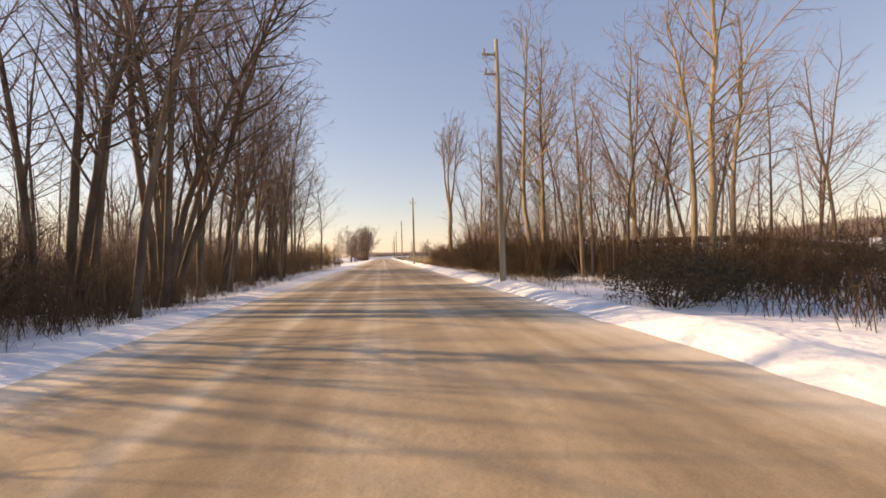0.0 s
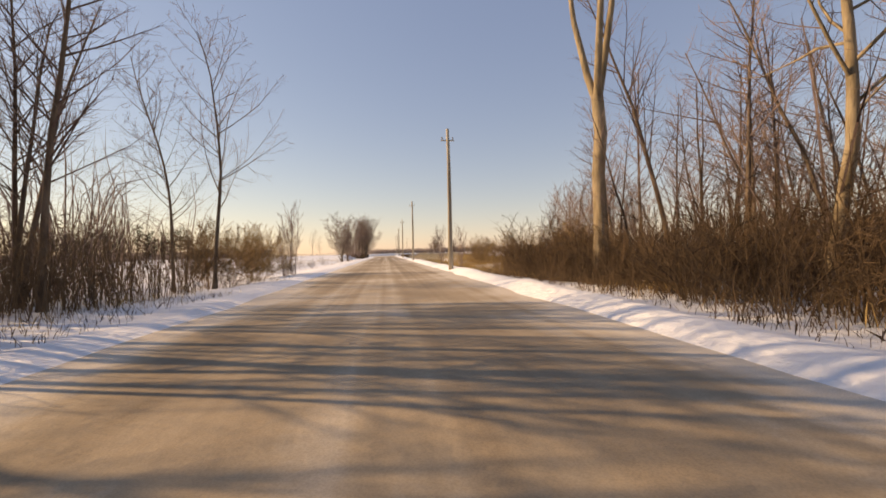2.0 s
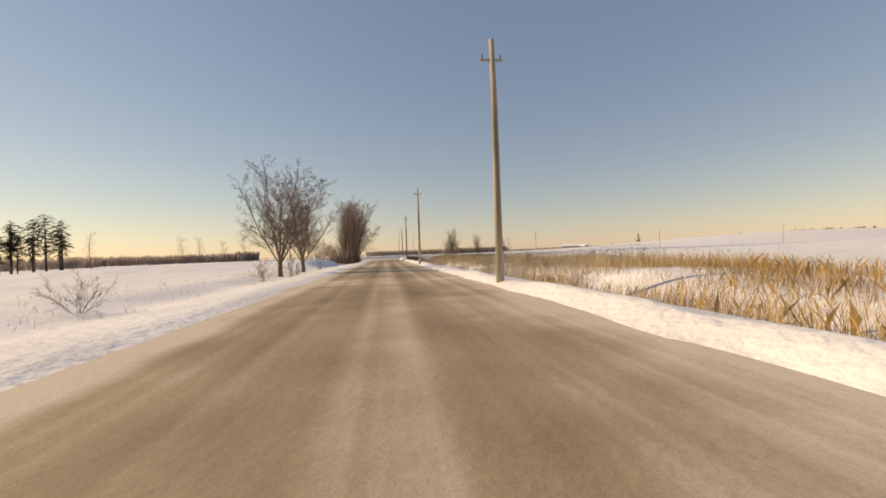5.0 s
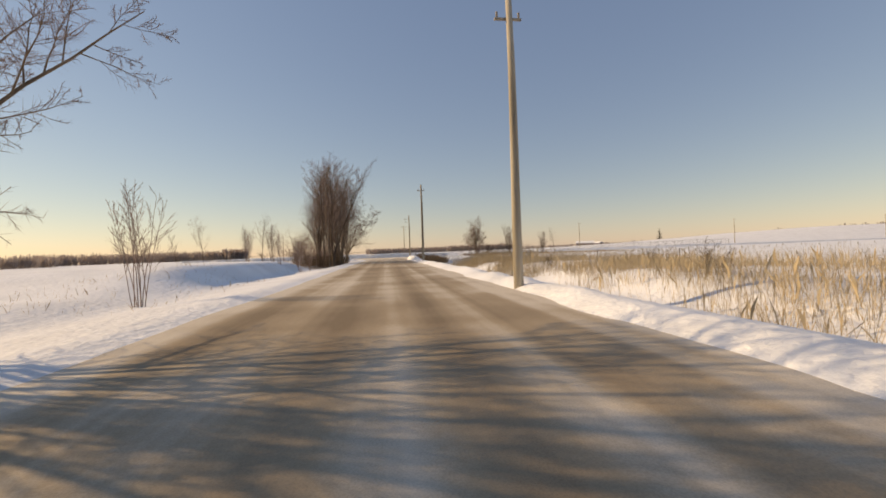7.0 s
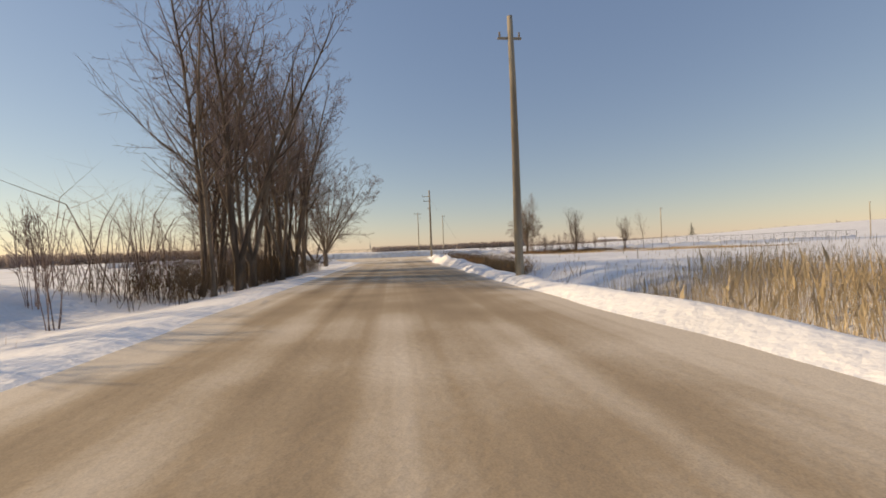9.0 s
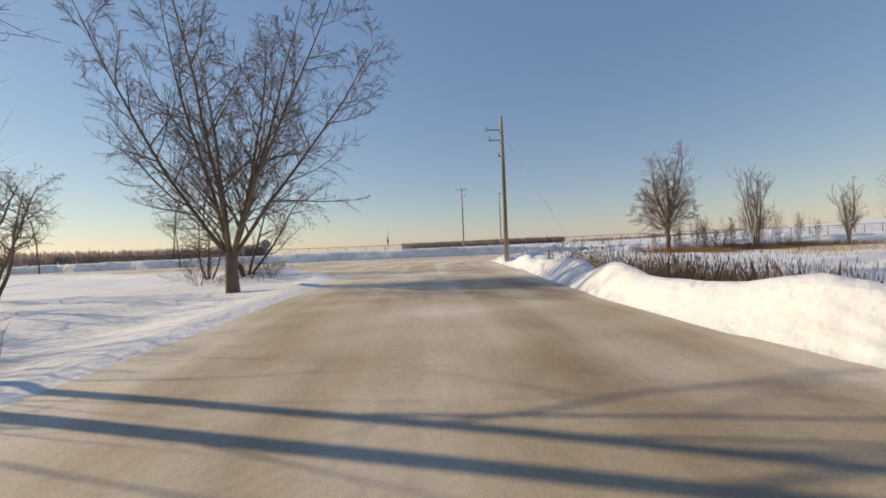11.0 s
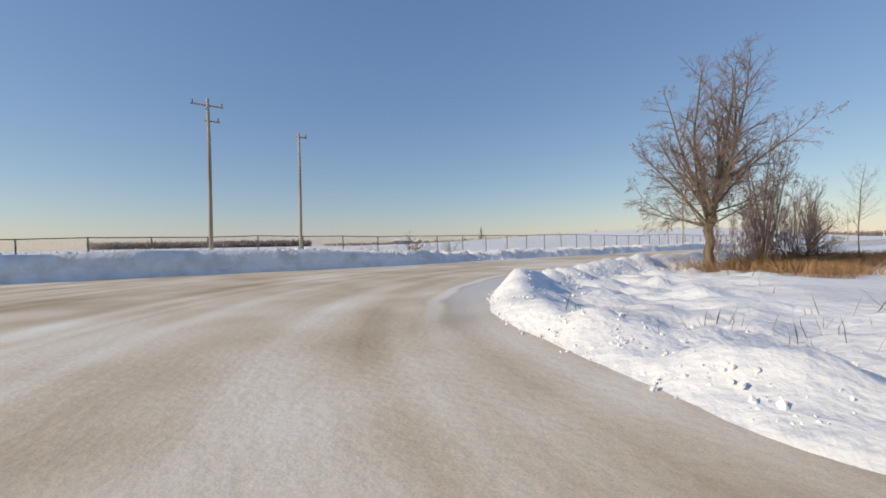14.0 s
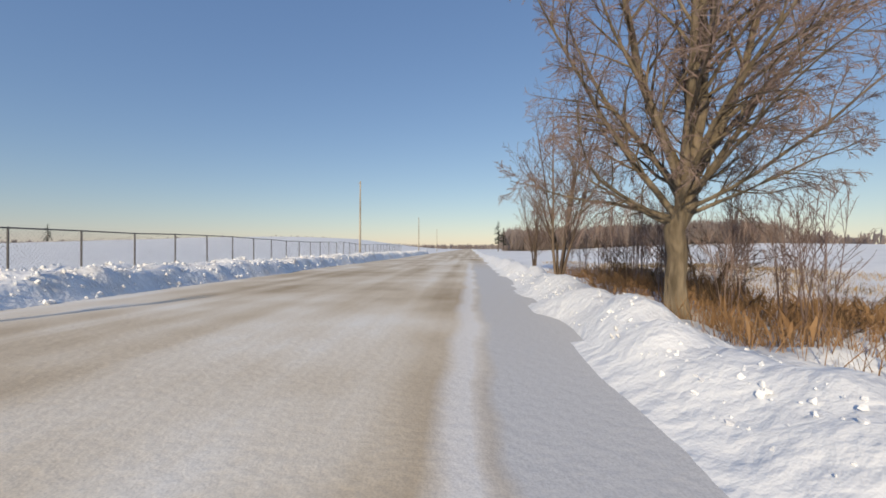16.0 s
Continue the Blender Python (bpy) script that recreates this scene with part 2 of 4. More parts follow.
def twig(V, F, pts, r):
    """Adds a three-sided spike that runs out to a point."""
    base, last = len(V), len(pts) - 1
    d = pts[-1] - pts[0]
    a = d.orthogonal().normalized() * r
    b = d.cross(a).normalized() * r
    for i, p in enumerate(pts[:-1]):
        f = 1 - 0.5 * i / last
        V += [p + a * f, p + (b * 0.87 - a * 0.5) * f, p - (b * 0.87 + a * 0.5) * f]
    V.append(pts[-1])
    for i in range(last - 1):
        for k in range(3):
            k2 = (k + 1) % 3
            F.append((base + i * 3 + k, base + i * 3 + k2, base + i * 3 + 3 + k2, base + i * 3 + 3 + k))
    tip, q = base + 3 * last, base + 3 * (last - 1)
    F += [(q, q + 1, tip), (q + 1, q + 2, tip), (q + 2, q, tip)]


def lattice(ix, iy, seed):
    h = (ix * 374761393 + iy * 668265263 + seed * 974711) & 0x7FFFFFFF
    h = ((h ^ (h >> 13)) * 1274126177) & 0x7FFFFFFF
    return ((h ^ (h >> 16)) & 0xFFFF) / 65535.0


def vnoise(x, y, seed=0):
    """Smooth value noise in 0..1 for arrays."""
    x, y = np.asarray(x, float), np.asarray(y, float)
    ix, iy = np.floor(x).astype(np.int64), np.floor(y).astype(np.int64)
    fx, fy = x - ix, y - iy
    fx, fy = fx * fx * (3 - 2 * fx), fy * fy * (3 - 2 * fy)
    a, b = lattice(ix, iy, seed), lattice(ix + 1, iy, seed)
    c, d = lattice(ix, iy + 1, seed), lattice(ix + 1, iy + 1, seed)
    return (a * (1 - fx) + b * fx) * (1 - fy) + (c * (1 - fx) + d * fx) * fy


def step(a, b, v):
    t = np.clip((v - a) / (b - a), 0, 1)
    return t * t * (3 - 2 * t)


# ---- the lie of the land ----
ROAD_L, ROAD_R = -3.9, 3.8            # edges of the straight road
CROSS_N, CROSS_F = 233.2, 243.8       # near and far edge of the crossing road
CROSS_C = (CROSS_N + CROSS_F) / 2
CORNER_R, CORNER_L = 13.3, 14.0        # radii of the two corners
FLARE = 1.1                            # the lane widens before the eastern corner
LEFT_N = 220.0                        # near edge of the crossing road's western arm, before its bend


def bend(x):
    """The western arm of the crossing road swings towards the south."""
    x = np.asarray(x, float)
    u = np.minimum(0, x - 16)
    return 0.12 * u * u / (4 - u)


def corner(x, y):
    """How far inside the driven area a point lies (metres, negative outside)."""
    x, y = np.asarray(x, float), np.asarray(y, float)
    v = y - bend(x)
    straight = np.minimum(np.minimum(x - ROAD_L, ROAD_R + FLARE * step(200, CROSS_N - CORNER_R, y) - x), CROSS_C - v)
    cross = np.minimum(v - np.where(x > 0, CROSS_N, LEFT_N + 10 * step(-18, -40, x)), CROSS_F - v)
    out = np.maximum(straight, cross)
    for sgn, edge, r, near in ((1, ROAD_R + FLARE, CORNER_R, CROSS_N), (-1, ROAD_L, CORNER_L, LEFT_N)):
        cx, cy = edge + sgn * r, near - r
        inside = (sgn * (x - edge) > -1) & (sgn * (x - cx) < 0) & (v > cy) & (v < near + 1)
        out = np.maximum(out, np.where(inside, np.hypot(x - cx, v - cy) - r, -999))
    return out


def swung(ob):
    """Carries a mesh laid out along the straight line of the crossing road over to its bend."""
    n = len(ob.data.vertices)
    co = np.empty(n * 3, np.float32)
    ob.data.vertices.foreach_get("co", co)
    co = co.reshape(-1, 3)
    co[:, 1] += bend(co[:, 0])
    ob.data.vertices.foreach_set("co", co.ravel())
    ob.data.update()
    return ob


def land(x, y):
    """Height of the snow-covered ground."""
    x, y = np.asarray(x, float), np.asarray(y, float)
    d = -corner(x, y)                                  # distance outside the road
    d = d + (0.36 * (vnoise(x / 1.6, y / 2.4, 31) - 0.5) + 0.12 * (vnoise(x / 0.9, y / 0.9, 32) - 0.5)) * step(3, 0.6, d)
    north = step(CROSS_C - 1, CROSS_C + 1, y - bend(x))          # beyond the crossing road
    far = step(40, 400, np.hypot(x, y - 120))
    z = -0.15 + 0.30 * (vnoise(x / 9, y / 9, 1) - 0.5) * step(2, 8, d) + 0.10 * (vnoise(x / 2.3, y / 2.3, 2) - 0.5) * step(1, 4, d)
    vale = step(6, 90, abs(y - bend(x) - CROSS_C))               # the crossing road runs between two swells of the fields
    z += vale * (5.0 * np.exp(-(((x - 260) / 150) ** 2 + ((y - 85) / 95) ** 2)) + 9.0 * np.exp(-(((x - 320) / 150) ** 2 + ((y - 365) / 130) ** 2)))
    ruts = np.sin(2.1 * (0.87 * y - 0.5 * x + 0.006 * (x - 10) ** 2) + 5 * vnoise(x / 14, y / 14, 41))   # old tractor tracks in the field
    z += 0.17 * np.clip(ruts, -1, 0.2) * step(10, 14, x) * step(75, 50, x) * step(168, 178, y) * step(216, 208, y)
    z += 1.5 * (vnoise(x / 160, y / 160, 3) - 0.5) * far
    rag = vnoise(x / 1.7, y / 1.7, 4)
    high = np.where(x < 0, 0.09, 0.22) + 0.2 * step(226, 229, y) * step(15, 19, x) + 0.4 * step(166, 196, y) * step(0, 3, x) * (1 - step(208, 218, y)) + 0.12 * step(205, 225, y)
    bank = high * (0.6 + 0.8 * rag) * np.exp(-((d - 0.95 - 0.35 * (vnoise(x / 4, y / 4, 9) - .5)) / 0.6) ** 2) * (1 - north)
    ditch = (-0.25 - 0.45 * step(0, 1, x)) * np.exp(-((d - 4.5) / 1.7) ** 2) * (1 - step(195, 215, y)) * step(40, 60, y)
    mound = 0.55 * np.exp(-(((x - 10.5) / 2.6) ** 2 + ((y - 221.5) / 1.8) ** 2)) + 0.5 * np.exp(-(((x + 9.8) / 2.2) ** 2 + ((y - 217.3) / 2.6) ** 2))
    mound = mound + 1.0 * step(-8.9, -11.2 - 1.2 * vnoise(x * 0, y / 7, 43), x) * step(138, 147, y) * step(178, 171, y) * step(-70, -40, x)   # raised field west of a ditch
    near = step(205, 213, y) * step(70, 40, x) * step(2, 5, x) * (1 - north) * step(0.1, 0.8, d) * step(9, 3, d)   # churned snow by the corner
    rough = 0.20 * (vnoise(x / 1.1, y / 1.1, 14) - 0.5) + 0.24 * (vnoise(x / 0.55, y / 0.55, 15) - 0.5) + 0.12 * (vnoise(x / 0.3, y / 0.3, 16) - 0.5)
    bank = bank + 1.25 * near * rough
    z = z * step(0.3, 3.0, d) + bank + ditch + mound * step(0.3, 1.5, d)
    return np.where(d < 0.0, -0.07, np.where(d < 0.35, -0.07 + (z + 0.07) * step(0, 0.35, d), z))


LAND_GRID = {}


def land1(x, y):
    """Height of the ground at one spot, blended from a grid of known heights."""
    g = 0.4
    i, j = math.floor(x / g), math.floor(y / g)
    for k in ((i, j), (i + 1, j), (i, j + 1), (i + 1, j + 1)):
        if k not in LAND_GRID:
            LAND_GRID[k] = float(land(k[0] * g, k[1] * g))
    u, v = x / g - i, y / g - j
    return (LAND_GRID[i, j] * (1 - u) + LAND_GRID[i + 1, j] * u) * (1 - v) + (LAND_GRID[i, j + 1] * (1 - u) + LAND_GRID[i + 1, j + 1] * u) * v


def fill_grid(x0, x1, y0, y1):
    """Works out the heights of a whole stretch at once."""
    g = 0.4
    I, J = np.meshgrid(np.arange(math.floor(x0 / g), math.floor(x1 / g) + 2), np.arange(math.floor(y0 / g), math.floor(y1 / g) + 2))
    for i, j, z in zip(I.ravel().tolist(), J.ravel().tolist(), land(I * g, J * g).ravel().tolist()):
        LAND_GRID[i, j] = z


fill_grid(-30, 42, 0, 66)
fill_grid(4, 24, 66, 240)
fill_grid(-20, -4, 66, 232)
fill_grid(24, 66, 200, 235)


def spread(lo, hi, fine_lo, fine_hi, fine, grow=1.18):
    mid = list(np.arange(fine_lo, fine_hi + fine / 2, fine))
    s, v, up = fine, mid[-1], []
    while v < hi:
        s *= grow
        v += s
        up.append(v)
    s, v, dn = fine, mid[0], []
    while v > lo:
        s *= grow
        v -= s
        dn.append(v)
    return np.array(dn[::-1] + mid + up)


def sheet(name, xs, ys, zf, mat, smooth=True, keep=None):
    X, Y = np.meshgrid(xs, ys)
    Z = zf(X, Y)
    nx, ny = len(xs), len(ys)
    i = np.arange(ny - 1)[:, None] * nx + np.arange(nx - 1)[None, :]
    q = np.stack([i, i + 1, i + nx + 1, i + nx], -1).reshape(-1, 4)
    if keep is not None:
        cx, cy = (X[:-1, :-1] + X[1:, 1:]) / 2, (Y[:-1, :-1] + Y[1:, 1:]) / 2
        q = q[keep(cx, cy).reshape(-1)]
    V = np.stack([X, Y, Z], -1).reshape(-1, 3)
    used, inv = np.unique(q, return_inverse=True)
    V, q = V[used], inv.reshape(-1, 4)
    me = bpy.data.meshes.new(name)
    me.vertices.add(len(V))
    me.vertices.foreach_set("co", V.astype(np.float32).ravel())
    me.loops.add(len(q) * 4)
    me.loops.foreach_set("vertex_index", q.astype(np.int32).ravel())
    me.polygons.add(len(q))
    me.polygons.foreach_set("loop_start", np.arange(0, len(q) * 4, 4, dtype=np.int32))
    me.polygons.foreach_set("use_smooth", np.ones(len(q), bool))
    me.update(calc_edges=True)
    me.materials.append(mat)
    return new(name, me)


def finer(v, lo, hi, fine):
    return np.concatenate([v[v < lo], np.arange(lo, hi, fine), v[v >= hi]])


ground = sheet("ground", finer(spread(-2500, 2500, -26, 44, 0.6), 3.5, 21, 0.22), finer(spread(-1500, 3000, -12, 252, 0.6), 209, 233, 0.22), land, SNOW)
tagged(ground, "snow-covered fields and verges in low sun", "ground", kind="structure")
road = sheet("road", np.concatenate([np.arange(-60, -16, 1.0), np.arange(-16, 19.1, 0.4)]), np.concatenate([np.arange(-400, -12, 20), np.arange(-12, CROSS_C + .1, 0.4)]),
             lambda x, y: -0.005 + 0.012 * (vnoise(x / 1.5, y / 3, 7) - .5), ROAD,
             keep=lambda x, y: (corner(x, y) > -0.9) & (y - bend(x) < CROSS_N - 1.2) & (y > CROSS_N - 70) | (y <= CROSS_N - 70) & (abs(x) < 5))
tagged(road, "straight rural road with sand and packed snow", "road", kind="structure")
cross_road = sheet("cross_road", np.concatenate([np.arange(-400, -40, 20), np.arange(-40, 120, 0.6), np.arange(120, 900, 20)]),
                   np.arange(CROSS_N - 1.4, CROSS_F + .7, 0.5), lambda x, y: 0 * x - 0.004, ROAD)
swung(cross_road)
tagged(cross_road, "wide crossing road with packed snow and sand", "road", kind="structure")


# ---- trees ----
TAU = 2 * math.pi


def bough(out, rng, p, d, length, r, level, spec):
    """One branch and, from it, its own branches."""
    n = spec["segs"][level]
    pts, rads = [p], [r]
    seg = length / n
    tip = spec.get("tip", 0.25)
    for i in range(n):
        w = spec["wander"][level]
        d = (d + Vector((rng.gauss(0, w), rng.gauss(0, w), rng.gauss(0, w) + spec["lift"][level]))).normalized()
        p = p + d * seg
        pts.append(p)
        rads.append(max(r * (1 - (1 - tip) * (i + 1) / n), 0.006))
    V, F = out[0] if level < spec["split"] else out[1]
    if level + 1 >= len(spec["segs"]):
        twig(V, F, pts, min(max(r, 0.0045), 0.012))
        return
    tube(V, F, pts, rads, spec["sides"][level], cap=False)
    k = spec["kids"][level]
    k = int(k * rng.uniform(0.8, 1.2) + 0.5)
    a0 = spec["from"][level]
    for j in range(k):
        f = a0 + (1 - a0) * (j + rng.random()) / k
        q = min(int(f * n), n - 1)
        u = f * n - q
        at = pts[q].lerp(pts[q + 1], u)
        ax = (pts[q + 1] - pts[q]).normalized()
        side = ax.orthogonal().normalized()
        side.rotate(Matrix.Rotation(rng.random() * 6.283, 3, ax))
        ang = radians(spec["angle"][level] * rng.uniform(0.75, 1.25))
        nd = ax * math.cos(ang) + side * math.sin(ang)
        nl = length * spec["ratio"][level] * rng.uniform(0.6, 1.15) * (1 - spec["taper"] * (f - a0) / (1 - a0 + 1e-6))
        nr = min(rads[q] * 0.62, r * spec["thin"][level]) * rng.uniform(0.7, 1.0)
        bough(out, rng, at, nd, nl, nr, level + 1, spec)


def tree_mesh(seed, spec, stems, height, r):
    rng = random.Random(seed)
    twigs, trunks = ([], []), []
    for i in range(stems):
        if i == 0 or spec["split"] > 1 or spec.get("apart"):
            trunks.append(([], []))
        out = (trunks[-1], twigs)
        if stems > 1:
            a = 6.283 * i / stems + rng.uniform(-0.5, 0.5)
            lean = spec["lean"] * rng.uniform(0.4, 1.2)
            d = Vector((math.cos(a) * lean, math.sin(a) * lean, 1)).normalized()
            p = Vector((math.cos(a), math.sin(a), 0)) * r * spec.get("spread", 1.2) + Vector((0, 0, -0.25))
        else:
            d, p = Vector((rng.uniform(-.04, .04), rng.uniform(-.04, .04), 1)), Vector((0, 0, -0.25))
        s = rng.uniform(0.75, 1.0) if stems > 1 else 1.0
        if stems == 1:
            # flare of the roots
            tube(*out[0], [Vector((0, 0, -0.3)), Vector((0, 0, 0.05)), Vector((0, 0, 0.45))], [r * 1.7, r * 1.35, r * 0.95], 8, cap=False)
        bough(out, rng, p, d, height * s, r * s, 0, spec)
    return trunks, twigs


SLENDER = dict(segs=(11, 5, 3, 1), wander=(0.05, 0.10, 0.16, 0.2), lift=(0.02, 0.09, 0.07, 0.03), sides=(7, 4, 3, 3), kids=(25, 8, 8), angle=(50, 48, 55),
               ratio=(0.36, 0.42, 0.42), taper=0.5, thin=(0.33, 0.45, 0.5), split=2, lean=0.12, spread=1.0, tip=0.2, **{"from": (0.3, 0.2, 0.2)})
BACKWOOD = dict(SLENDER, segs=(7, 3, 1), kids=(24, 13), sides=(5, 3, 3), split=1, angle=(46, 42), ratio=(0.3, 0.45))
MAPLE = dict(segs=(9, 5, 3, 1), wander=(0.05, 0.10, 0.14, 0.18), lift=(0.02, 0.13, 0.08, 0.03), sides=(8, 5, 3, 3), kids=(18, 8, 8), angle=(40, 40, 40),
             ratio=(0.36, 0.45, 0.45), taper=0.55, thin=(0.42, 0.45, 0.5), split=2, lean=0.26, spread=1.1, tip=0.2, **{"from": (0.2, 0.2, 0.15)})
SHRUB = dict(segs=(4, 2, 1), wander=(0.2, 0.28, 0.3), lift=(0.02, 0.05, 0.03), sides=(3, 3, 3), kids=(9, 7), angle=(34, 40),
             ratio=(0.4, 0.5), taper=0.5, thin=(0.6, 0.7), split=1, lean=0.6, spread=2.5, **{"from": (0.2, 0.2)})
SAPLING = dict(SHRUB, apart=True, segs=(6, 3, 2), lean=0.09, wander=(0.05, 0.12, 0.2), kids=(11, 5), ratio=(0.28, 0.4), angle=(30, 35), spread=7.0, **{"from": (0.35, 0.3)})


def tree(name, label, category, meshes, mat=None, mat2=None):
    root = new(name)
    root.empty_display_size = 0.2
    trunks, (v2, f2) = meshes
    if isinstance(trunks, tuple):
        trunks = [trunks]
    for v, f in trunks:
        part("trunk" if len(trunks) == 1 else "stem", v, f, mat or BARK, root, smooth=True)
    part("crown", v2, f2, mat2 or TWIG, root)
    return tagged(root, label, category)


def stand(ob, x, y, turn=0.0, size=1.0, sink=0.0):
    return copy_thing(ob, Matrix.Translation((x, y, land1(x, y) - sink)) @ Matrix.Rotation(turn, 4, "Z") @ Matrix.Diagonal((size, size, size, 1)))


def place_first(ob, x, y, turn=0.0, size=1.0):
    ob.matrix_basis = Matrix.Translation((x, y, land1(x, y))) @ Matrix.Rotation(turn, 4, "Z") @ Matrix.Diagonal((size, size, size, 1))


class Kind:
    """A few builds of one kind of plant, each of which is first placed itself and then copied."""
    def __init__(self, makes):
        self.makes, self.used, self.n = makes, {}, 0

    def put(self, x, y, turn, size=1.0, lean=0.0):
        """lean: degrees by which the plant bends towards the east."""
        i = self.n % len(self.makes)
        self.n += 1
        at = Matrix.Translation((x, y, land1(x, y))) @ Matrix.Rotation(radians(lean), 4, "Y") @ Matrix.Rotation(turn, 4, "Z")
        if i not in self.used:
            self.used[i] = ob = self.makes[i]()
        else:
            ob = copy_thing(self.used[i], at)
        ob.matrix_basis = at @ Matrix.Diagonal((size, size, size, 1))
        return ob


thicket_tree = Kind([lambda s=s: tree("bare_tree", "thin bare tree deep in the winter woods", "tree", tree_mesh(90 + s, BACKWOOD, 1, 12, 0.11)) for s in range(4)])
sapling = Kind([lambda s=s: tree("sapling_clump", "clump of thin upright bare saplings", "shrub", tree_mesh(95 + s, SAPLING, 9, 3.8, 0.018), TWIG, TWIG) for s in range(3)])
stems = Kind([lambda s=s: tree("bare_tree", "bare tree with several leaning slender trunks", "tree", tree_mesh(80 + s, SLENDER, 3, 12, 0.13)) for s in range(2)])
thick_bush = Kind([lambda s=s: tree("thicket_bush", "dense golden-brown leafless thicket bush", "shrub", tree_mesh(65 + s, dict(SHRUB, kids=(12, 11), lean=0.5), 24, 2.8, 0.009), GOLDBRUSH, GOLDBRUSH) for s in range(2)])
sunlit_tree = Kind([lambda s=s: tree("bare_tree", "tall bare tree with bark coloured paler for sunlight", "tree", tree_mesh(10 + s, SLENDER, 1, 13.5, 0.16), BARKLIT) for s in range(3)])
slender = Kind([lambda s=s: tree("bare_tree", "tall slender bare tree with grey-brown bark", "tree", tree_mesh(s, SLENDER, 1, 13, 0.10)) for s in range(5)])
maple = Kind([lambda s=s: tree("maple_tree", "bare many-stemmed tree with ascending limbs", "tree", tree_mesh(20 + s, dict(MAPLE, kids=(16, 8, 9), lean=0.13), 7, 9.0, 0.075)) for s in range(3)])
bigtree = Kind([lambda s=s: tree("roadside_tree", "large spreading bare roadside tree", "tree", spreading_mesh(40 + s), OLDBARK) for s in range(1)])
LIMB = dict(MAPLE, segs=(8, 5, 3, 1), kids=(16, 11, 10), angle=(36, 42, 50), ratio=(0.36, 0.42, 0.42), lift=(0.03, 0.06, 0.05, 0.02), thin=(0.45, 0.45, 0.5), tip=0.15, **{"from": (0.3, 0.25, 0.15)})

FAN = dict(LIMB, kids=(20, 12, 12), angle=(48, 46, 52), ratio=(0.36, 0.45, 0.5), lift=(0.02, 0.05, 0.02, 0.0), thin=(0.5, 0.5, 0.55), **{"from": (0.1, 0.2, 0.15)})


def forked_mesh(seed, fork, reach, r, limbs, spec=None):
    """One stout trunk that parts into steep limbs at the height of the fork."""
    g = random.Random(seed)
    out = (([], []), ([], []))
    pts = [Vector((g.uniform(-.004, .004) * i * fork, g.uniform(-.004, .004) * i * fork, -0.3 + (fork + 0.3) * i / 5)) for i in range(6)]
    tube(*out[0], pts, [r * 1.5, r * 1.1, r, r * 0.95, r * 0.95, r * 0.9], 9, cap=False)
    for i in range(limbs):
        a = TAU * i / limbs + g.uniform(-.3, .3)
        lean = g.uniform(0.16, 0.3) if limbs < 6 else g.uniform(0.15, 0.8)
        bough(out, g, pts[-1] - Vector((0, 0, 0.3)), Vector((math.cos(a) * lean, math.sin(a) * lean, 1)).normalized(), reach * g.uniform(0.85, 1.05), r * (0.62 if limbs < 6 else 0.34), 0, spec or (LIMB if limbs < 6 else FAN))
    return out


def spreading_mesh(seed):
    """An old open-grown tree: a stout furrowed trunk that breaks up into many limbs, steep within and drooping at the rim."""
    g = random.Random(seed)
    out = (([], []), ([], []))
    pts = [Vector((0.03 * i * g.uniform(-1, 1), 0.03 * i * g.uniform(-1, 1), -0.3 + 0.62 * i)) for i in range(7)]
    tube(*out[0], pts, [0.36, 0.27, 0.24, 0.23, 0.24, 0.24, 0.19], 16, cap=False)
    for i, v in enumerate(out[0][0]):            # furrows and swellings of an old trunk
        q = pts[i // 16]
        out[0][0][i] = q + (v - q) * (1 + 0.10 * math.sin(3 * TAU * (i % 16) / 16 + 0.5 * (i // 16)) + g.uniform(-0.08, 0.08))
    steep = dict(LIMB, kids=(17, 11, 11), angle=(44, 44, 48), ratio=(0.40, 0.46, 0.5), lift=(0.03, 0.0, -0.04, -0.08), wander=(0.09, 0.13, 0.17, 0.2), **{"from": (0.18, 0.2, 0.15)})
    droop = dict(steep, kids=(15, 11, 11), lift=(0.02, -0.03, -0.14, -0.24), ratio=(0.42, 0.5, 0.6))
    for i in range(6):
        a, u = TAU * (i + 0.5 * g.random()) / 6, g.uniform(0.08, 0.5)
        bough(out, g, pts[5].lerp(pts[6], g.random()), Vector((math.cos(a) * u, math.sin(a) * u, 1)).normalized(), g.uniform(7.0, 8.8), 0.125, 0, steep)
    for i in range(8):
        a, u = TAU * (i + 0.6 * g.random()) / 8, g.uniform(0.6, 1.2)
        bough(out, g, pts[4].lerp(pts[6], g.random()), Vector((math.cos(a) * u, math.sin(a) * u, 1)).normalized(), g.uniform(5.0, 6.4), 0.085, 0, steep)
    for i in range(8):
        a, u = TAU * (i + 0.6 * g.random()) / 8, g.uniform(1.6, 3.4)
        bough(out, g, pts[4].lerp(pts[6], g.random()), Vector((math.cos(a) * u, math.sin(a) * u, 1)).normalized(), g.uniform(3.8, 5.2), 0.055, 0, droop)
    return out


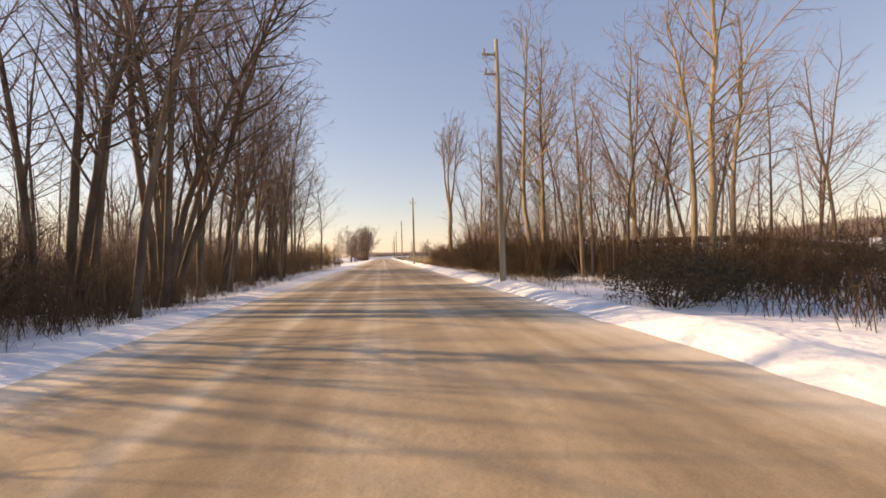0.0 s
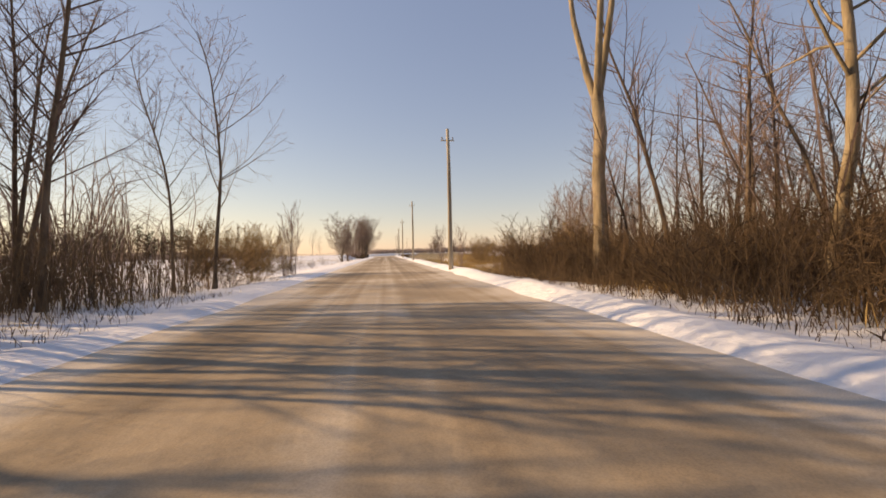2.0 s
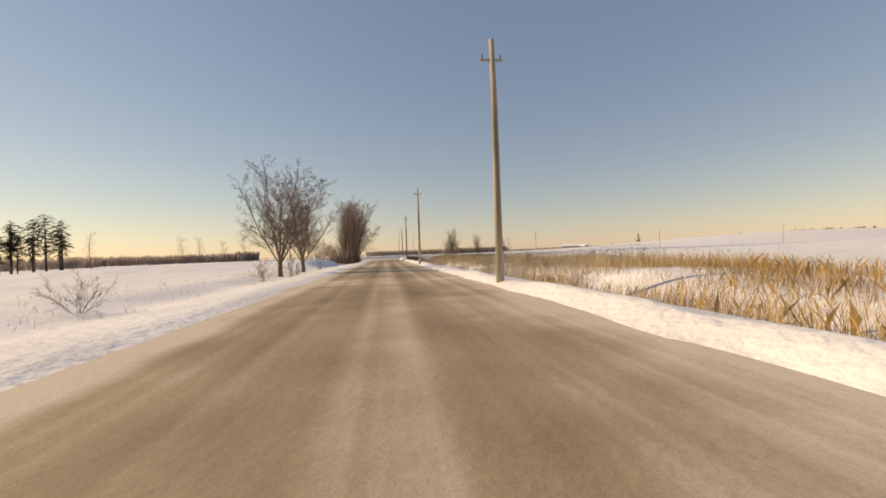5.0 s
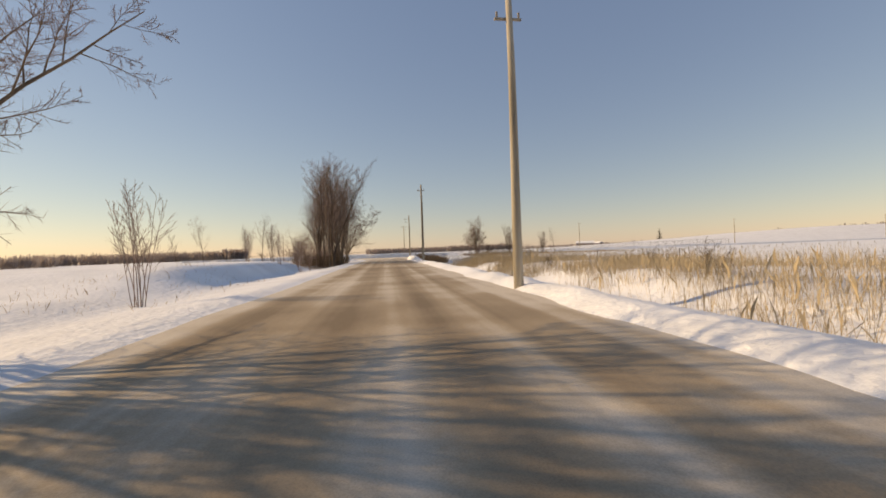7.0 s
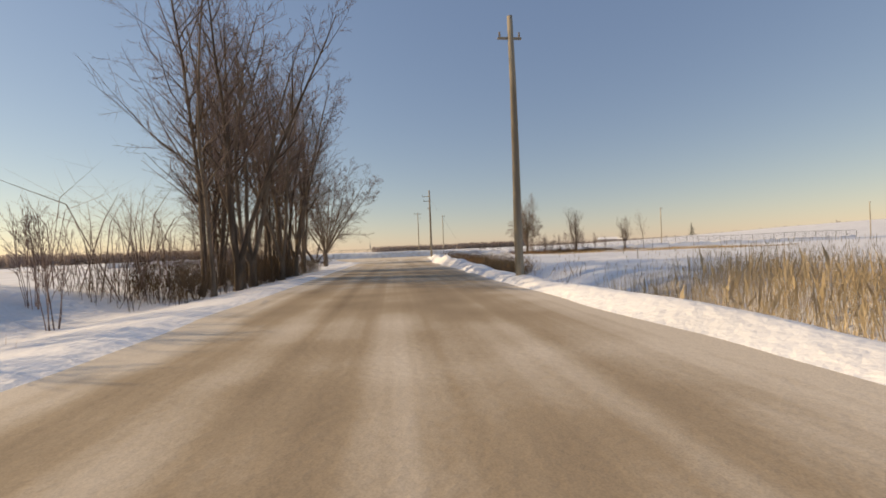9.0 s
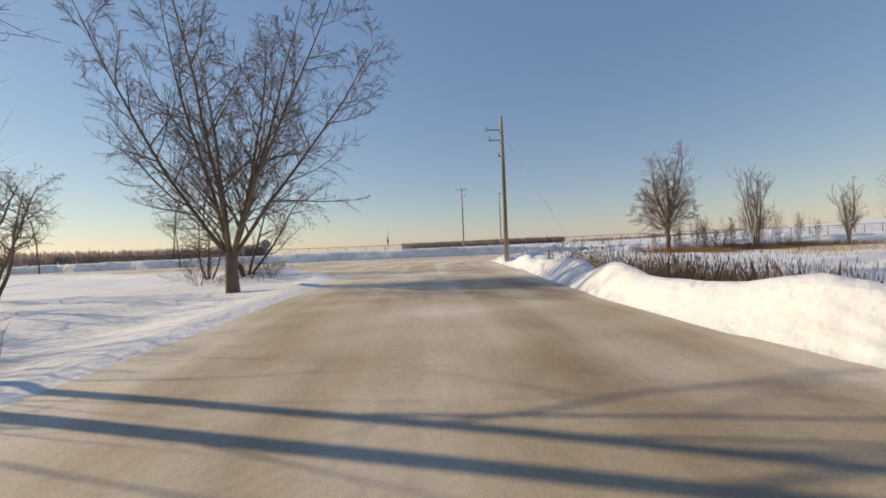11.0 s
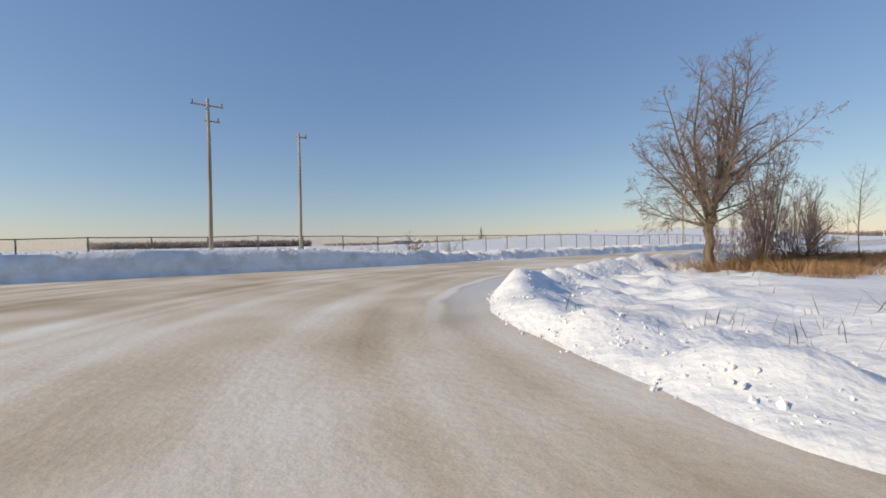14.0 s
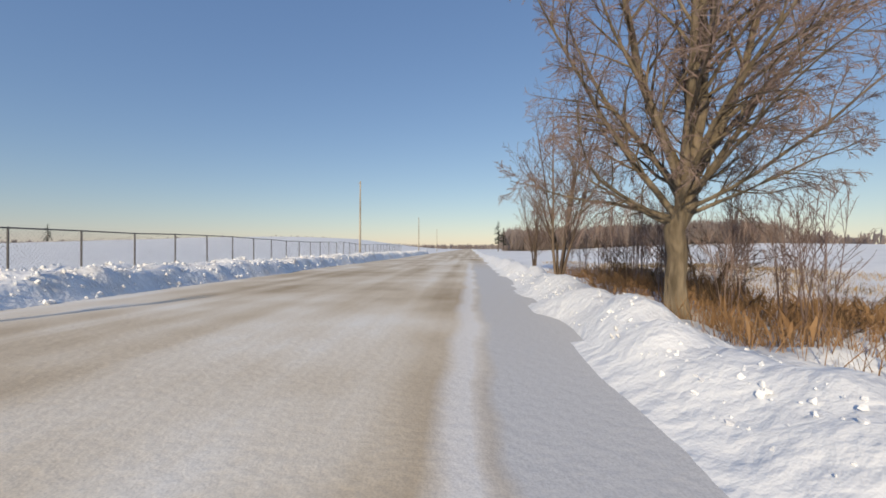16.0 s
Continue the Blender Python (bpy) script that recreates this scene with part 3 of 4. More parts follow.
BENT = dict(MAPLE, segs=(8, 6, 4, 1), kids=(14, 9, 9), ratio=(0.5, 0.42, 0.5), lift=(0.0, -0.02, -0.1, -0.15), wander=(0.13, 0.15, 0.18, 0.22), angle=(52, 45, 45), lean=0.4, **{"from": (0.3, 0.25, 0.15)})
vase = Kind([lambda s=s: tree("forked_tree", "tall bare forked tree with bark coloured paler for sunlight", "tree", forked_mesh(30 + s, 6.6 - 2.5 * s, 10.5 - 2 * s, 0.23 - 0.05 * s, 3, dict(LIMB, kids=(17, 11, 12), **{"from": (0.45, 0.2, 0.1)})), BARKLIT) for s in range(2)])
grove_tree = Kind([lambda s=s: tree("grove_tree", "stout bare tree forking low into steep dark limbs", "tree", forked_mesh(130 + s, 1.1, 11.0, 0.16, 3), BARK) for s in range(2)])
fan_tree = Kind([lambda: tree("fan_tree", "bare tree with many limbs fanning from one trunk", "tree", forked_mesh(140, 1.3, 9.0, 0.2, 9), BARK)])
bent = Kind([lambda s=s: tree("bent_tree", "low bare tree with drooping twisted limbs", "tree", tree_mesh(70 + s, BENT, 4, 5.6, 0.085)) for s in range(2)])
shrub = Kind([lambda s=s: tree("shrub", "leafless brown roadside shrub in snow", "shrub", tree_mesh(60 + s, dict(SHRUB, kids=(9, 7)), 12, 2.6, 0.014), BRUSH, BRUSH) for s in range(4)])

rng = random.Random(5)

# woods on the left of the road
for x, y, s in ((-6.0, 11.0, 1.1), (-6.5, 13.4, 1.25), (-6.6, 19.0, 1.0), (-6.7, 16.4, 1.2), (-8.8, 21.4, 1.1), (-7.7, 26.4, 1.0), (-6.9, 23.1, 1.05),
                (-6.0, 25.4, 0.95), (-9.5, 39.0, 0.9), (-6.9, 30.0, 1.0), (-7.6, 31.2, 0.95), (-7.2, 34.7, 0.8), (-10.0, 44.6, 0.75), (-7.4, 51.0, 0.95), (-9.3, 51.5, 0.8), (-8.2, 38.0, 0.7)):
    slender.put(x, y, rng.random() * TAU, s, rng.uniform(1, 6))
for x, y, a, k, lean in ((-7.0, 14.6, 0.5, 1.15, 7), (-7.5, 28.3, 1.5, 0.95, 4), (-7.2, 19.8, 2.5, 1.05, 9), (-8.6, 35.5, 2.9, 0.8, 3), (-7.6, 15.6, 4.0, 1.3, 8), (-8.4, 12.6, 5.2, 1.2, 6)):
    stems.put(x, y, a, k, lean)
for i in range(26):
    thicket_tree.put(rng.uniform(-17, -8.2), rng.uniform(8, 46), rng.random() * TAU, rng.uniform(0.8, 1.15))
for i in range(26):
    thicket_tree.put(rng.uniform(-42, -9.5), rng.uniform(2, 47), rng.random() * TAU, rng.uniform(0.65, 1.1))
# woods on the right
for x, y, s in ((9.3, 25.0, 1.15), (10.4, 26.0, 1.1), (11.2, 27.8, 1.0), (9.1, 39.1, 0.95), (13.0, 20.0, 0.9), (12.0, 14.5, 0.85), (16.0, 17.0, 0.9), (9.4, 18.5, 0.7), (19, 25, 1.0)):
    sunlit_tree.put(x, y, rng.random() * TAU, s)
for i in range(30):
    thicket_tree.put(rng.uniform(11, 38), rng.uniform(9, 52), rng.random() * TAU, rng.uniform(0.55, 0.95))
sunlit_tree.put(13.4, 15.2, 1.1, 1.1, -3)
vase.put(7.4, 45.2, 0.3, 1.0)
vase.put(9.5, 31.9, 1.9, 0.8)
# thickets
for i in range(72):
    shrub.put(6.6 + 9 * rng.random() ** 1.7, rng.uniform(20, 54), rng.random() * TAU, rng.uniform(0.55, 1.3))
for i in range(40):
    thicket_tree.put(rng.uniform(9.0, 22), rng.uniform(17, 54), rng.random() * TAU, rng.uniform(0.6, 1.0))
for i in range(16):
    thicket_tree.put(rng.uniform(8.2, 15), rng.uniform(42, 56), rng.random() * TAU, rng.uniform(0.4, 0.7))
for i in range(34):
    shrub.put(rng.uniform(10, 24), rng.uniform(12, 34), rng.random() * TAU, rng.uniform(0.7, 1.25))
for i in range(20):
    shrub.put(rng.uniform(12, 26), rng.uniform(4, 26), rng.random() * TAU, rng.uniform(0.6, 1.1))
for i in range(26):
    shrub.put(rng.uniform(-26, -7.5), rng.uniform(3, 48), rng.random() * TAU, rng.uniform(0.5, 1.0))
for x, y, s in ((-6.6, 50.5, 0.8), (-8, 49.5, 1.0), 
                (-8.5, 113, 0.7), (-7.5, 118.5, 0.6), (-14, 171, 0.6), (-9.5, 97, 0.6), (-8.3, 80.0, 0.45)):
    shrub.put(x, y, rng.random() * TAU, s)
for x, y, s in ((5.8, 63.6, 0.9), (5.2, 70.0, 1.1), (-8.3, 136.4, 1.15), (-6.3, 61.2, 1.35), (-6.6, 60.4, 1.1), (-9.2, 167, 0.95), (-8.6, 169.5, 0.8), (-11, 166, 1.0), (-12.5, 169, 1.1), (-14.5, 167, 1.0), (-10.2, 171, 0.9), (-16, 172, 1.0), (-7.4, 116.5, .6)):
    sapling.put(x, y, rng.random() * TAU, s)
for x, y, k in ((-8.5, 5.5, 1.1), (-10, 7.5, 1.3), (-8.2, 9.0, 1.0), (-9.6, 11.5, 1.2), (-11.5, 9, 1.4), (-8, 13, .9), (-12, 13, 1.3), (8.5, 9.5, .6), (10.5, 11, .8), (12.5, 9, .9), (9.5, 13, .7), (13.5, 12.5, 1.0), (15, 10, 1.0)):
    shrub.put(x, y, rng.random() * TAU, k)
for i in range(40):
    shrub.put(-6.9 - 7 * rng.random() ** 1.4, rng.uniform(2, 47), rng.random() * TAU, rng.uniform(0.35, 0.8))
for x, y, k in ((9.2, 70.8, 1.15), (10.6, 66.2, 1.15), (10.8, 66.0, 0.9), (9.8, 58.5, 0.75), (10.8, 60.2, 0.95), (12.4, 59.0, 1.2), (11.5, 57.2, 1.0), (13.6, 61.0, 1.3), (10.2, 56.4, 0.8), (14.5, 58.0, 1.5),
                (9.4, 73.2, 1.2), (10.6, 74.0, 1.0), (11.8, 68.5, 0.6), (-7.6, 58.2, 1.1), (-8.5, 59.6, 1.4), (-9.6, 62.6, 1.5), (-6.9, 61.6, 0.75), (-11.5, 60.0, 1.5), (-8.6, 53.4, 1.3)):
    thick_bush.put(x, y, rng.random() * TAU, k)
for i in range(12):
    sapling.put(rng.uniform(11.5, 17), rng.uniform(55, 64), rng.random() * TAU, rng.uniform(1.2, 2.0))
# the two maples and the grove
fan_tree.put(-9.0, 119.8, 0.4, 1.0)
fan_tree.put(-8.6, 127.6, 2.4, 0.95)
for i in range(13):
    y = 174.5 + 22.5 * (i + rng.random()) / 13
    (stems if i % 6 == 3 else slender).put(-6.8 - 2.6 * rng.random(), y, rng.random() * TAU, rng.uniform(1.0, 1.18), rng.uniform(-1, 3))
for i in range(3):
    slender.put(rng.uniform(-8.2, -6.7), rng.uniform(182, 197), rng.random() * TAU, rng.uniform(1.05, 1.3), rng.uniform(0, 5))
for i in range(26):
    shrub.put(-6.4 - 4 * rng.random(), rng.uniform(174, 197), rng.random() * TAU, rng.uniform(0.5, 1.0))
for x, y, a, k in ((-7.0, 177.6, 0.3, 1.2), (-7.3, 180.4, 2.0, 1.25), (-6.9, 184.6, 4.0, 1.15), (-7.2, 189.5, 1.0, 1.25), (-7.6, 194.0, 3.0, 1.15)):
    grove_tree.put(x, y, a, k)
fan_tree.put(-8.0, 208.0, 1.0, 1.3)
for i in range(2):
    thicket_tree.put(rng.uniform(-11.2, -8.6), rng.uniform(174, 184), rng.random() * TAU, rng.uniform(0.8, 1.0))
for x, y, a, k in ((-9.6, 182.5, 2.2, 1.1), (-8.6, 189.0, 3.6, 1.1)):
    maple.put(x, y, a, k)
bent.put(-15.0, 203.0, 1.0, 1.0)
bent.put(-18.5, 209.0, 3.0, 1.0)
# by the junction
bent.put(-10.5, 215.3, 0.0, 1.2)
bent.put(-14.0, 218.0, 2.0, 0.85)
bigtree.put(24.0, 230.4, 2, 0.84)
for x, y, k in ((21.9, 229.4, .75), (24.4, 229.2, .8), (26.8, 229.4, 0.85), (29.5, 229.0, .95), (32.5, 229.2, .8), (36.2, 229, .9), (38.3, 229.3, .8)):
    sapling.put(x, y, rng.random() * TAU, k)
bent.put(27.6, 228.0, 1.0, 0.55)
for x, y, k in ((23.6, 228.6, .7), (25.4, 228.3, .85), (27.0, 229.2, .9), (30.6, 228.6, 1.0), (33.5, 228.4, .9)):
    sapling.put(x, y, rng.random() * TAU, k)
maple.put(33.4, 230.8, 0.7, 0.92)
maple.put(42.8, 230.4, 2.7, 0.66)
slender.put(45.0, 228.0, 0.7, 0.5)
for x, y, s in ((24.6, 229.2, 0.7), (26.5, 228.6, 0.8), (29.0, 228.0, 0.7), (31.5, 228.4, 0.9), (34, 228, 0.7), (22.3, 228.8, 0.5), (-12, 213, .9), (-8.8, 214.6, .6), (-11, 216.5, .6)):
    shrub.put(x, y, rng.random() * TAU, s)
for x, y, s in ((19.5, 249.6, 1.0), (16.6, 251.0, 0.7), (24.5, 256.0, 0.9), (30.0, 258.0, 0.8)):
    shrub.put(x, y, rng.random() * TAU, s)
# scattered far trees on the left, and single ones to the right
for x, y, s in ((-92, 227, 0.9), (-67, 244, 0.8), (-60, 250, 0.7), (-53, 250, 1.0), (-38, 255, 1.1), (-33, 248, .8), (-110, 235, .8), (-80, 262, .9)):
    slender.put(x, y, rng.random() * TAU, s)


# low bush that keeps its withered leaves
def leafy_bush(seed):
    r = random.Random(seed)
    root = tree("low_bush", "low dark bush with withered leaves in snow", "shrub", tree_mesh(seed, dict(SHRUB, kids=(8, 5)), 14, 1.05, 0.02), BRUSH, BRUSH)
    V, F = [], []
    for i in range(2600):
        a, u = r.random() * TAU, r.random() ** 0.5
        c = Vector((math.cos(a) * u * 1.1, math.sin(a) * u * 1.1, (0.25 + 0.75 * r.random()) * (1.05 - 0.45 * u * u)))
        p, q = Vector((r.gauss(0, 1), r.gauss(0, 1), r.gauss(0, 1))).normalized(), Vector((r.gauss(0, 1), r.gauss(0, 1), r.gauss(0, 1))).normalized()
        w = r.uniform(0.02, 0.045)
        k = len(V)
        V += [c - p * w, c + q * w * 0.5, c + p * w + Vector((0, 0, 0.01)), c - q * w * 0.5]
        F.append((k, k + 1, k + 2, k + 3))
    part("leaves", V, F, BUSHLEAF, root, "withered dark brown leaves")
    return root


low_bush = Kind([lambda: leafy_bush(120)])
low_bush.put(6.2, 8.3, 0.3, 1.2)
low_bush.put(7.6, 8.9, 2.3, 1.1)
low_bush.put(7.2, 16.8, 1.3, 0.7)


# ---- conifers ----
def conifer(height, seed, label, rounded=False):
    r = random.Random(seed)
    root = new("conifer_tree")
    V, F = [], []
    tube(V, F, [Vector((0, 0, -0.3)), Vector((0, 0, height * 0.5)), Vector((0, 0, height))], [height * 0.016, height * 0.011, 0.02], 6)
    part("trunk", V, F, BARK, root)
    V, F = [], []
    low = 0.24 if rounded else r.uniform(0.12, 0.35)
    n = 95
    for i in range(n):
        f = low + (1 - low) * i / n
        z, a = height * f, r.random() * TAU
        out = (1 - f) ** 0.8 * height * 0.27 * r.uniform(0.45, 1.2) + 0.15
        if rounded:
            out = height * 0.2 * math.sqrt(max(0.03, 1 - ((f - 0.66) / 0.36) ** 2)) * r.uniform(0.35, 1.15)
        d = Vector((math.cos(a), math.sin(a), 0))
        s = Vector((-math.sin(a), math.cos(a), 0))
        for j in range(9):
            u = (j + r.random()) / 9
            c = d * out * u + Vector((0, 0, z - out * 0.35 * u * u + r.uniform(-.1, .1)))
            w = (out * 0.2 + 0.12) * r.uniform(0.6, 1.3)
            k = len(V)
            tip = d * w * 1.3 + s * r.uniform(-1, 1) * w + Vector((0, 0, r.uniform(-.5, .3) * w))
            V += [c - s * w * 0.6, c + s * w * 0.6 + Vector((0, 0, r.uniform(-.3, .3) * w)), c + tip]
            F.append((k, k + 1, k + 2))
    part("crown", V, F, NEEDLE, root)
    return tagged(root, label, "tree")


firs = Kind([lambda h=h: conifer(h, 7 + h, "dark green pine with a rounded crown at the field edge", True) for h in (10, 12, 11)])
spruce = Kind([lambda: conifer(11, 19, "dark pointed spruce standing at the field edge")])
for i in range(34):
    u = i / 33
    firs.put(-95 + 34 * u + rng.uniform(-3, 3), 146 + 25 * u + rng.uniform(-4, 4), rng.random() * TAU, rng.uniform(0.7, 1.05))
for x, y, s in ((-98, 203, 1.0), (205, 222, 1.25), (212, 219, 1.0), (313, 560, 1.6), (-88, 168, 1.1), (-70, 166, 0.9)):
    spruce.put(x, y, rng.random() * TAU, s)


# ---- far woods ----
def far_wood(name, spots, low, high, label, mat=None, slim=1.0, lot=7):
    """A belt of many bare crowns, far off."""
    V, F = [], []
    for x, y, k in spots:
        h = rng.uniform(low, high) * k
        c = Vector((x, y, land1(x, y) - 0.3))
        for j in range(lot):
            a, lean = rng.random() * TAU, rng.uniform(0.05, 0.32)
            top = c + Vector((math.cos(a) * lean * h, math.sin(a) * lean * h, h * rng.uniform(0.6, 1) * (1 - 0.9 * lean)))
            mid = c.lerp(top, rng.uniform(0.4, 0.6))
            b = rng.random() * TAU
            s = Vector((math.cos(b), math.sin(b), 0)) * h * 0.035 * slim * rng.uniform(0.8, 2.4)
            n = len(V)
            up = (top - c) * 0.07 * rng.uniform(-1, 1)
            V += [c - s * 0.25, mid - s * 0.8, top - s * 1.1 + up, top + s * rng.uniform(0.4, 1.2) - up, mid + s * 0.8, c + s * 0.25]
            F.append((n, n + 1, n + 4, n + 5))
            F.append((n + 1, n + 2, n + 3, n + 4))
    ob = part(name, V, F, mat or FARWOOD)
    return tagged(ob, label, "woods", kind="stuff")


def brushwood(name, spots, low, high, label, mat, stems, kids=6):
    """Tangled brush: thin arching stems with side twigs."""
    V, F = [], []
    for x, y, k in spots:
        z = land1(x, y) - 0.1
        for j in range(stems):
            h, a, lean = rng.uniform(low, high) * k, rng.random() * TAU, rng.uniform(0.08, 0.75)
            out = Vector((math.cos(a), math.sin(a), 0))
            p0 = Vector((x + rng.gauss(0, 0.22), y + rng.gauss(0, 0.22), z))
            p1 = p0 + out * lean * 0.35 * h + Vector((rng.gauss(0, .06), rng.gauss(0, .06), 0.62)) * h
            p2 = p1 + out * lean * 0.55 * h + Vector((rng.gauss(0, .1), rng.gauss(0, .1), 0.42 - 0.35 * lean)) * h
            twig(V, F, [p0, p1, p2], rng.uniform(0.005, 0.011) * max(1, h / 2))
            for i in range(kids):
                u = rng.uniform(0.25, 1.85)
                q = p0.lerp(p1, u) if u < 1 else p1.lerp(p2, u - 1)
                twig(V, F, [q, q + Vector((rng.gauss(0, .17), rng.gauss(0, .17), rng.uniform(-.04, .24))) * h], 0.0045)
    return tagged(part(name, V, F, mat), label, "woods", kind="stuff")


def box_spots(n, x0, x1, y0, y1):
    """Spots in a rectangle, in taller and lower clumps."""
    out = []
    size = 2.4 if x1 - x0 < 50 else 14
    while len(out) < n:
        x, y = rng.uniform(x0, x1), rng.uniform(y0, y1)
        k = float(vnoise(x / size, y / size, 61))
        if k > 0.22 or rng.random() < 0.3:
            out.append((x, y, 0.5 + 0.85 * k if size < 3 else 0.85 + 0.3 * k))
    return out


def arc_spots(n, a0, a1, d0, d1, k=1.0):
    out = []
    for i in range(n):
        a, d = radians(rng.uniform(a0, a1)), rng.uniform(d0, d1)
        out.append((d * math.sin(a), 190 + d * math.cos(a), k))
    return out


far_wood("far_woods", arc_spots(600, -3, 9, 690, 740), 10, 13, "brown leafless woods on the horizon", None, 0.4, 7)
far_wood("far_woods", arc_spots(500, 9, 19, 780, 860), 10, 15, "low brown treeline on the horizon")
far_wood("far_woods", arc_spots(800, -43, -21, 390, 430), 9.5, 12, "brown leafless woods across the field", None, 0.3, 8)
far_wood("far_woods", arc_spots(120, -23.5, -20.5, 380, 420), 10, 13, "taller trees at the end of the woods")
far_wood("far_woods", arc_spots(900, 20, 66, 410, 480, 0.8), 3, 6, "thin treeline along the ridge")
far_wood("far_woods", arc_spots(500, 62, 92, 650, 800), 8, 11, "thin treeline on the horizon")
far_wood("far_woods", box_spots(1800, 205, 265, 95, 216), 10, 13, "brown leafless woodlot behind the snowy field", None, 0.16, 22)
far_wood("far_woods", arc_spots(800, -75, -43, 290, 330), 7.5, 10, "brown leafless woods across the field", None, 0.3, 8)
far_wood("far_woods", arc_spots(600, -110, -75, 330, 400), 8, 11, "leafless woods at the field's end", None, 0.35, 8)
far_wood("far_woods", arc_spots(500, 95, 125, 300, 420), 8, 12, "leafless woods at the field's end")


brushwood("undergrowth", box_spots(620, -40, -10.5, -3, 47), 1.0, 2.3, "tangled brown undergrowth in the winter woods", BRUSH, 5, 5)
brushwood("undergrowth", box_spots(750, -13, -7.0, 1, 50), 0.9, 2.6, "dense brown brush along the edge of the woods", BRUSH, 6)
brushwood("undergrowth", box_spots(260, -10.5, -5.9, 2, 15), 0.6, 1.7, "low tangled brush on the snowy verge", BRUSH, 6)
brushwood("undergrowth", box_spots(420, 6.5, 9.5, 21, 54), 0.7, 2.1, "low tangled brush on the snowy verge", BRUSH, 6)
brushwood("undergrowth", box_spots(200, 8.5, 15, 6, 17), 0.5, 1.5, "thin brush poking through snow", BRUSH, 5)
brushwood("undergrowth", box_spots(150, 5.5, 7.5, 34, 56), 0.35, 1.1, "low brush at the edge of the verge", BRUSH, 5)
brushwood("undergrowth", box_spots(90, 6.8, 12, 4, 10), 0.5, 1.3, "thin brush poking through snow", BRUSH, 5)
brushwood("undergrowth", box_spots(520, -34, -10.5, 3, 60), 3.0, 7.5, "tall thin saplings deep in the woods", TWIG, 4, 8)
brushwood("undergrowth", box_spots(80, -13, -8, 174, 200), 2.0, 5.0, "thin saplings behind the grove", TWIG, 4, 8)
brushwood("undergrowth", box_spots(480, 14, 38, 6, 54), 0.9, 2.4, "tangled brown undergrowth in the winter woods", BRUSH, 5, 5)
brushwood("undergrowth", box_spots(1150, 7.2, 15, 19, 54), 1.2, 2.9, "dense brown brush along the edge of the woods", BRUSH, 6)
brushwood("undergrowth", box_spots(420, 9.5, 22, 8, 20), 0.9, 2.2, "tangled brown brush at the edge of the woods", BRUSH, 6)
brushwood("undergrowth", box_spots(330, 9, 24, 14, 54), 3.0, 6.0, "tall thin brown saplings among the trees", TWIG, 3, 8)
brushwood("undergrowth", box_spots(260, -24, -9.5, 4, 49), 2.6, 5.2, "tall thin brown saplings among the trees", TWIG, 3, 8)
brushwood("undergrowth", box_spots(330, -12, -6.9, 173, 198), 0.8, 2.0, "brown brush at the foot of the grove", BRUSH, 6)
brushwood("undergrowth", box_spots(420, 8.6, 16, 53, 66), 1.0, 2.4, "golden-brown brush at the end of the woods", GOLDBRUSH, 7)


# ---- dry reeds and grass ----
def reeds(name, n, area, high, label, mat, lean=0.25, heads=0.0, rows=False):
    V, F = [], []
    x0, x1, y0, y1 = area
    while len(F) < n:
        x, y = rng.uniform(x0, x1), rng.uniform(y0, y1)
        if vnoise(x / 2.2, y / 3.0, 11) + 0.5 * vnoise(x / 8, y / 11, 12) < rng.uniform(0.45, 0.95):
            continue
        if rows and math.sin(2.1 * (0.87 * y - 0.5 * x + 0.006 * (x - 10) ** 2) + 5 * float(vnoise(x / 14, y / 14, 41))) > -0.75:
            continue
        rim = max(abs(2 * (x - x0) / (x1 - x0) - 1), abs(2 * (y - y0) / (y1 - y0) - 1))
        if rim ** 4 > rng.random():
            continue
        h = high * rng.uniform(0.45, 1.0)
        z = land1(x, y) - 0.05
        a = rng.random() * TAU
        s = Vector((math.cos(a), math.sin(a), 0)) * rng.uniform(0.003, 0.008)
        t = Vector((rng.gauss(0, lean), rng.gauss(0, lean), 1)) * h
        c = Vector((x, y, z))
        k = len(V)
        m = c + t * 0.55
        tip = c + t + Vector((rng.gauss(0, .1), rng.gauss(0, .1), -0.06)) * h
        V += [c - s, c + s, m + s * 0.8, tip, m - s * 0.8]
        F.append((k, k + 1, k + 2, k + 3, k + 4))
        if rng.random() < heads:
            k = len(V)
            q = Vector((0.011, 0.005, 0))
            V += [tip - q * 0.6, tip + q + Vector((0, 0, 0.02)), tip + Vector((0.01, 0, 0.15)), tip - q + Vector((0, 0, 0.1))]
            F.append((k, k + 1, k + 2, k + 3))
    return tagged(part(name, V, F, mat), label, "grass", kind="stuff")


for x, y, k in ((10, 108, .5), (12, 116, .6), (9.5, 121, .45), (13, 127, .5), (11, 134, .55), (15, 112, .6), (14, 141, .5), (10.5, 147, .45), (8.8, 101, .5)):
    shrub.put(x, y, rng.random() * TAU, k)
reeds("dry_grass", 16000, (6.6, 22, 96, 175), 0.55, "matted golden grass among the reeds", REED, 0.45)
reeds("reeds", 28000, (7.2, 19, 97, 173), 1.0, "golden dry reeds standing in the snowy ditch", REED, 0.16, 0.25)
reeds("reeds", 9000, (7.6, 15, 146, 174), 1.25, "tall golden reeds with feathery heads beside the road", REED, 0.14, 0.5)
reeds("dry_grass", 20000, (6.4, 16, 56, 104), 0.8, "golden-brown dry grass along the ditch", DRYGRASS, 0.3)
reeds("dry_grass", 10000, (5.3, 14, 52, 82), 0.6, "matted golden-brown grass over the snowy verge", DRYGRASS, 0.45)
reeds("dry_grass", 4500, (4.9, 8.5, 7, 57), 0.32, "short brown weeds along the snowy verge", BRUSH, 0.4)
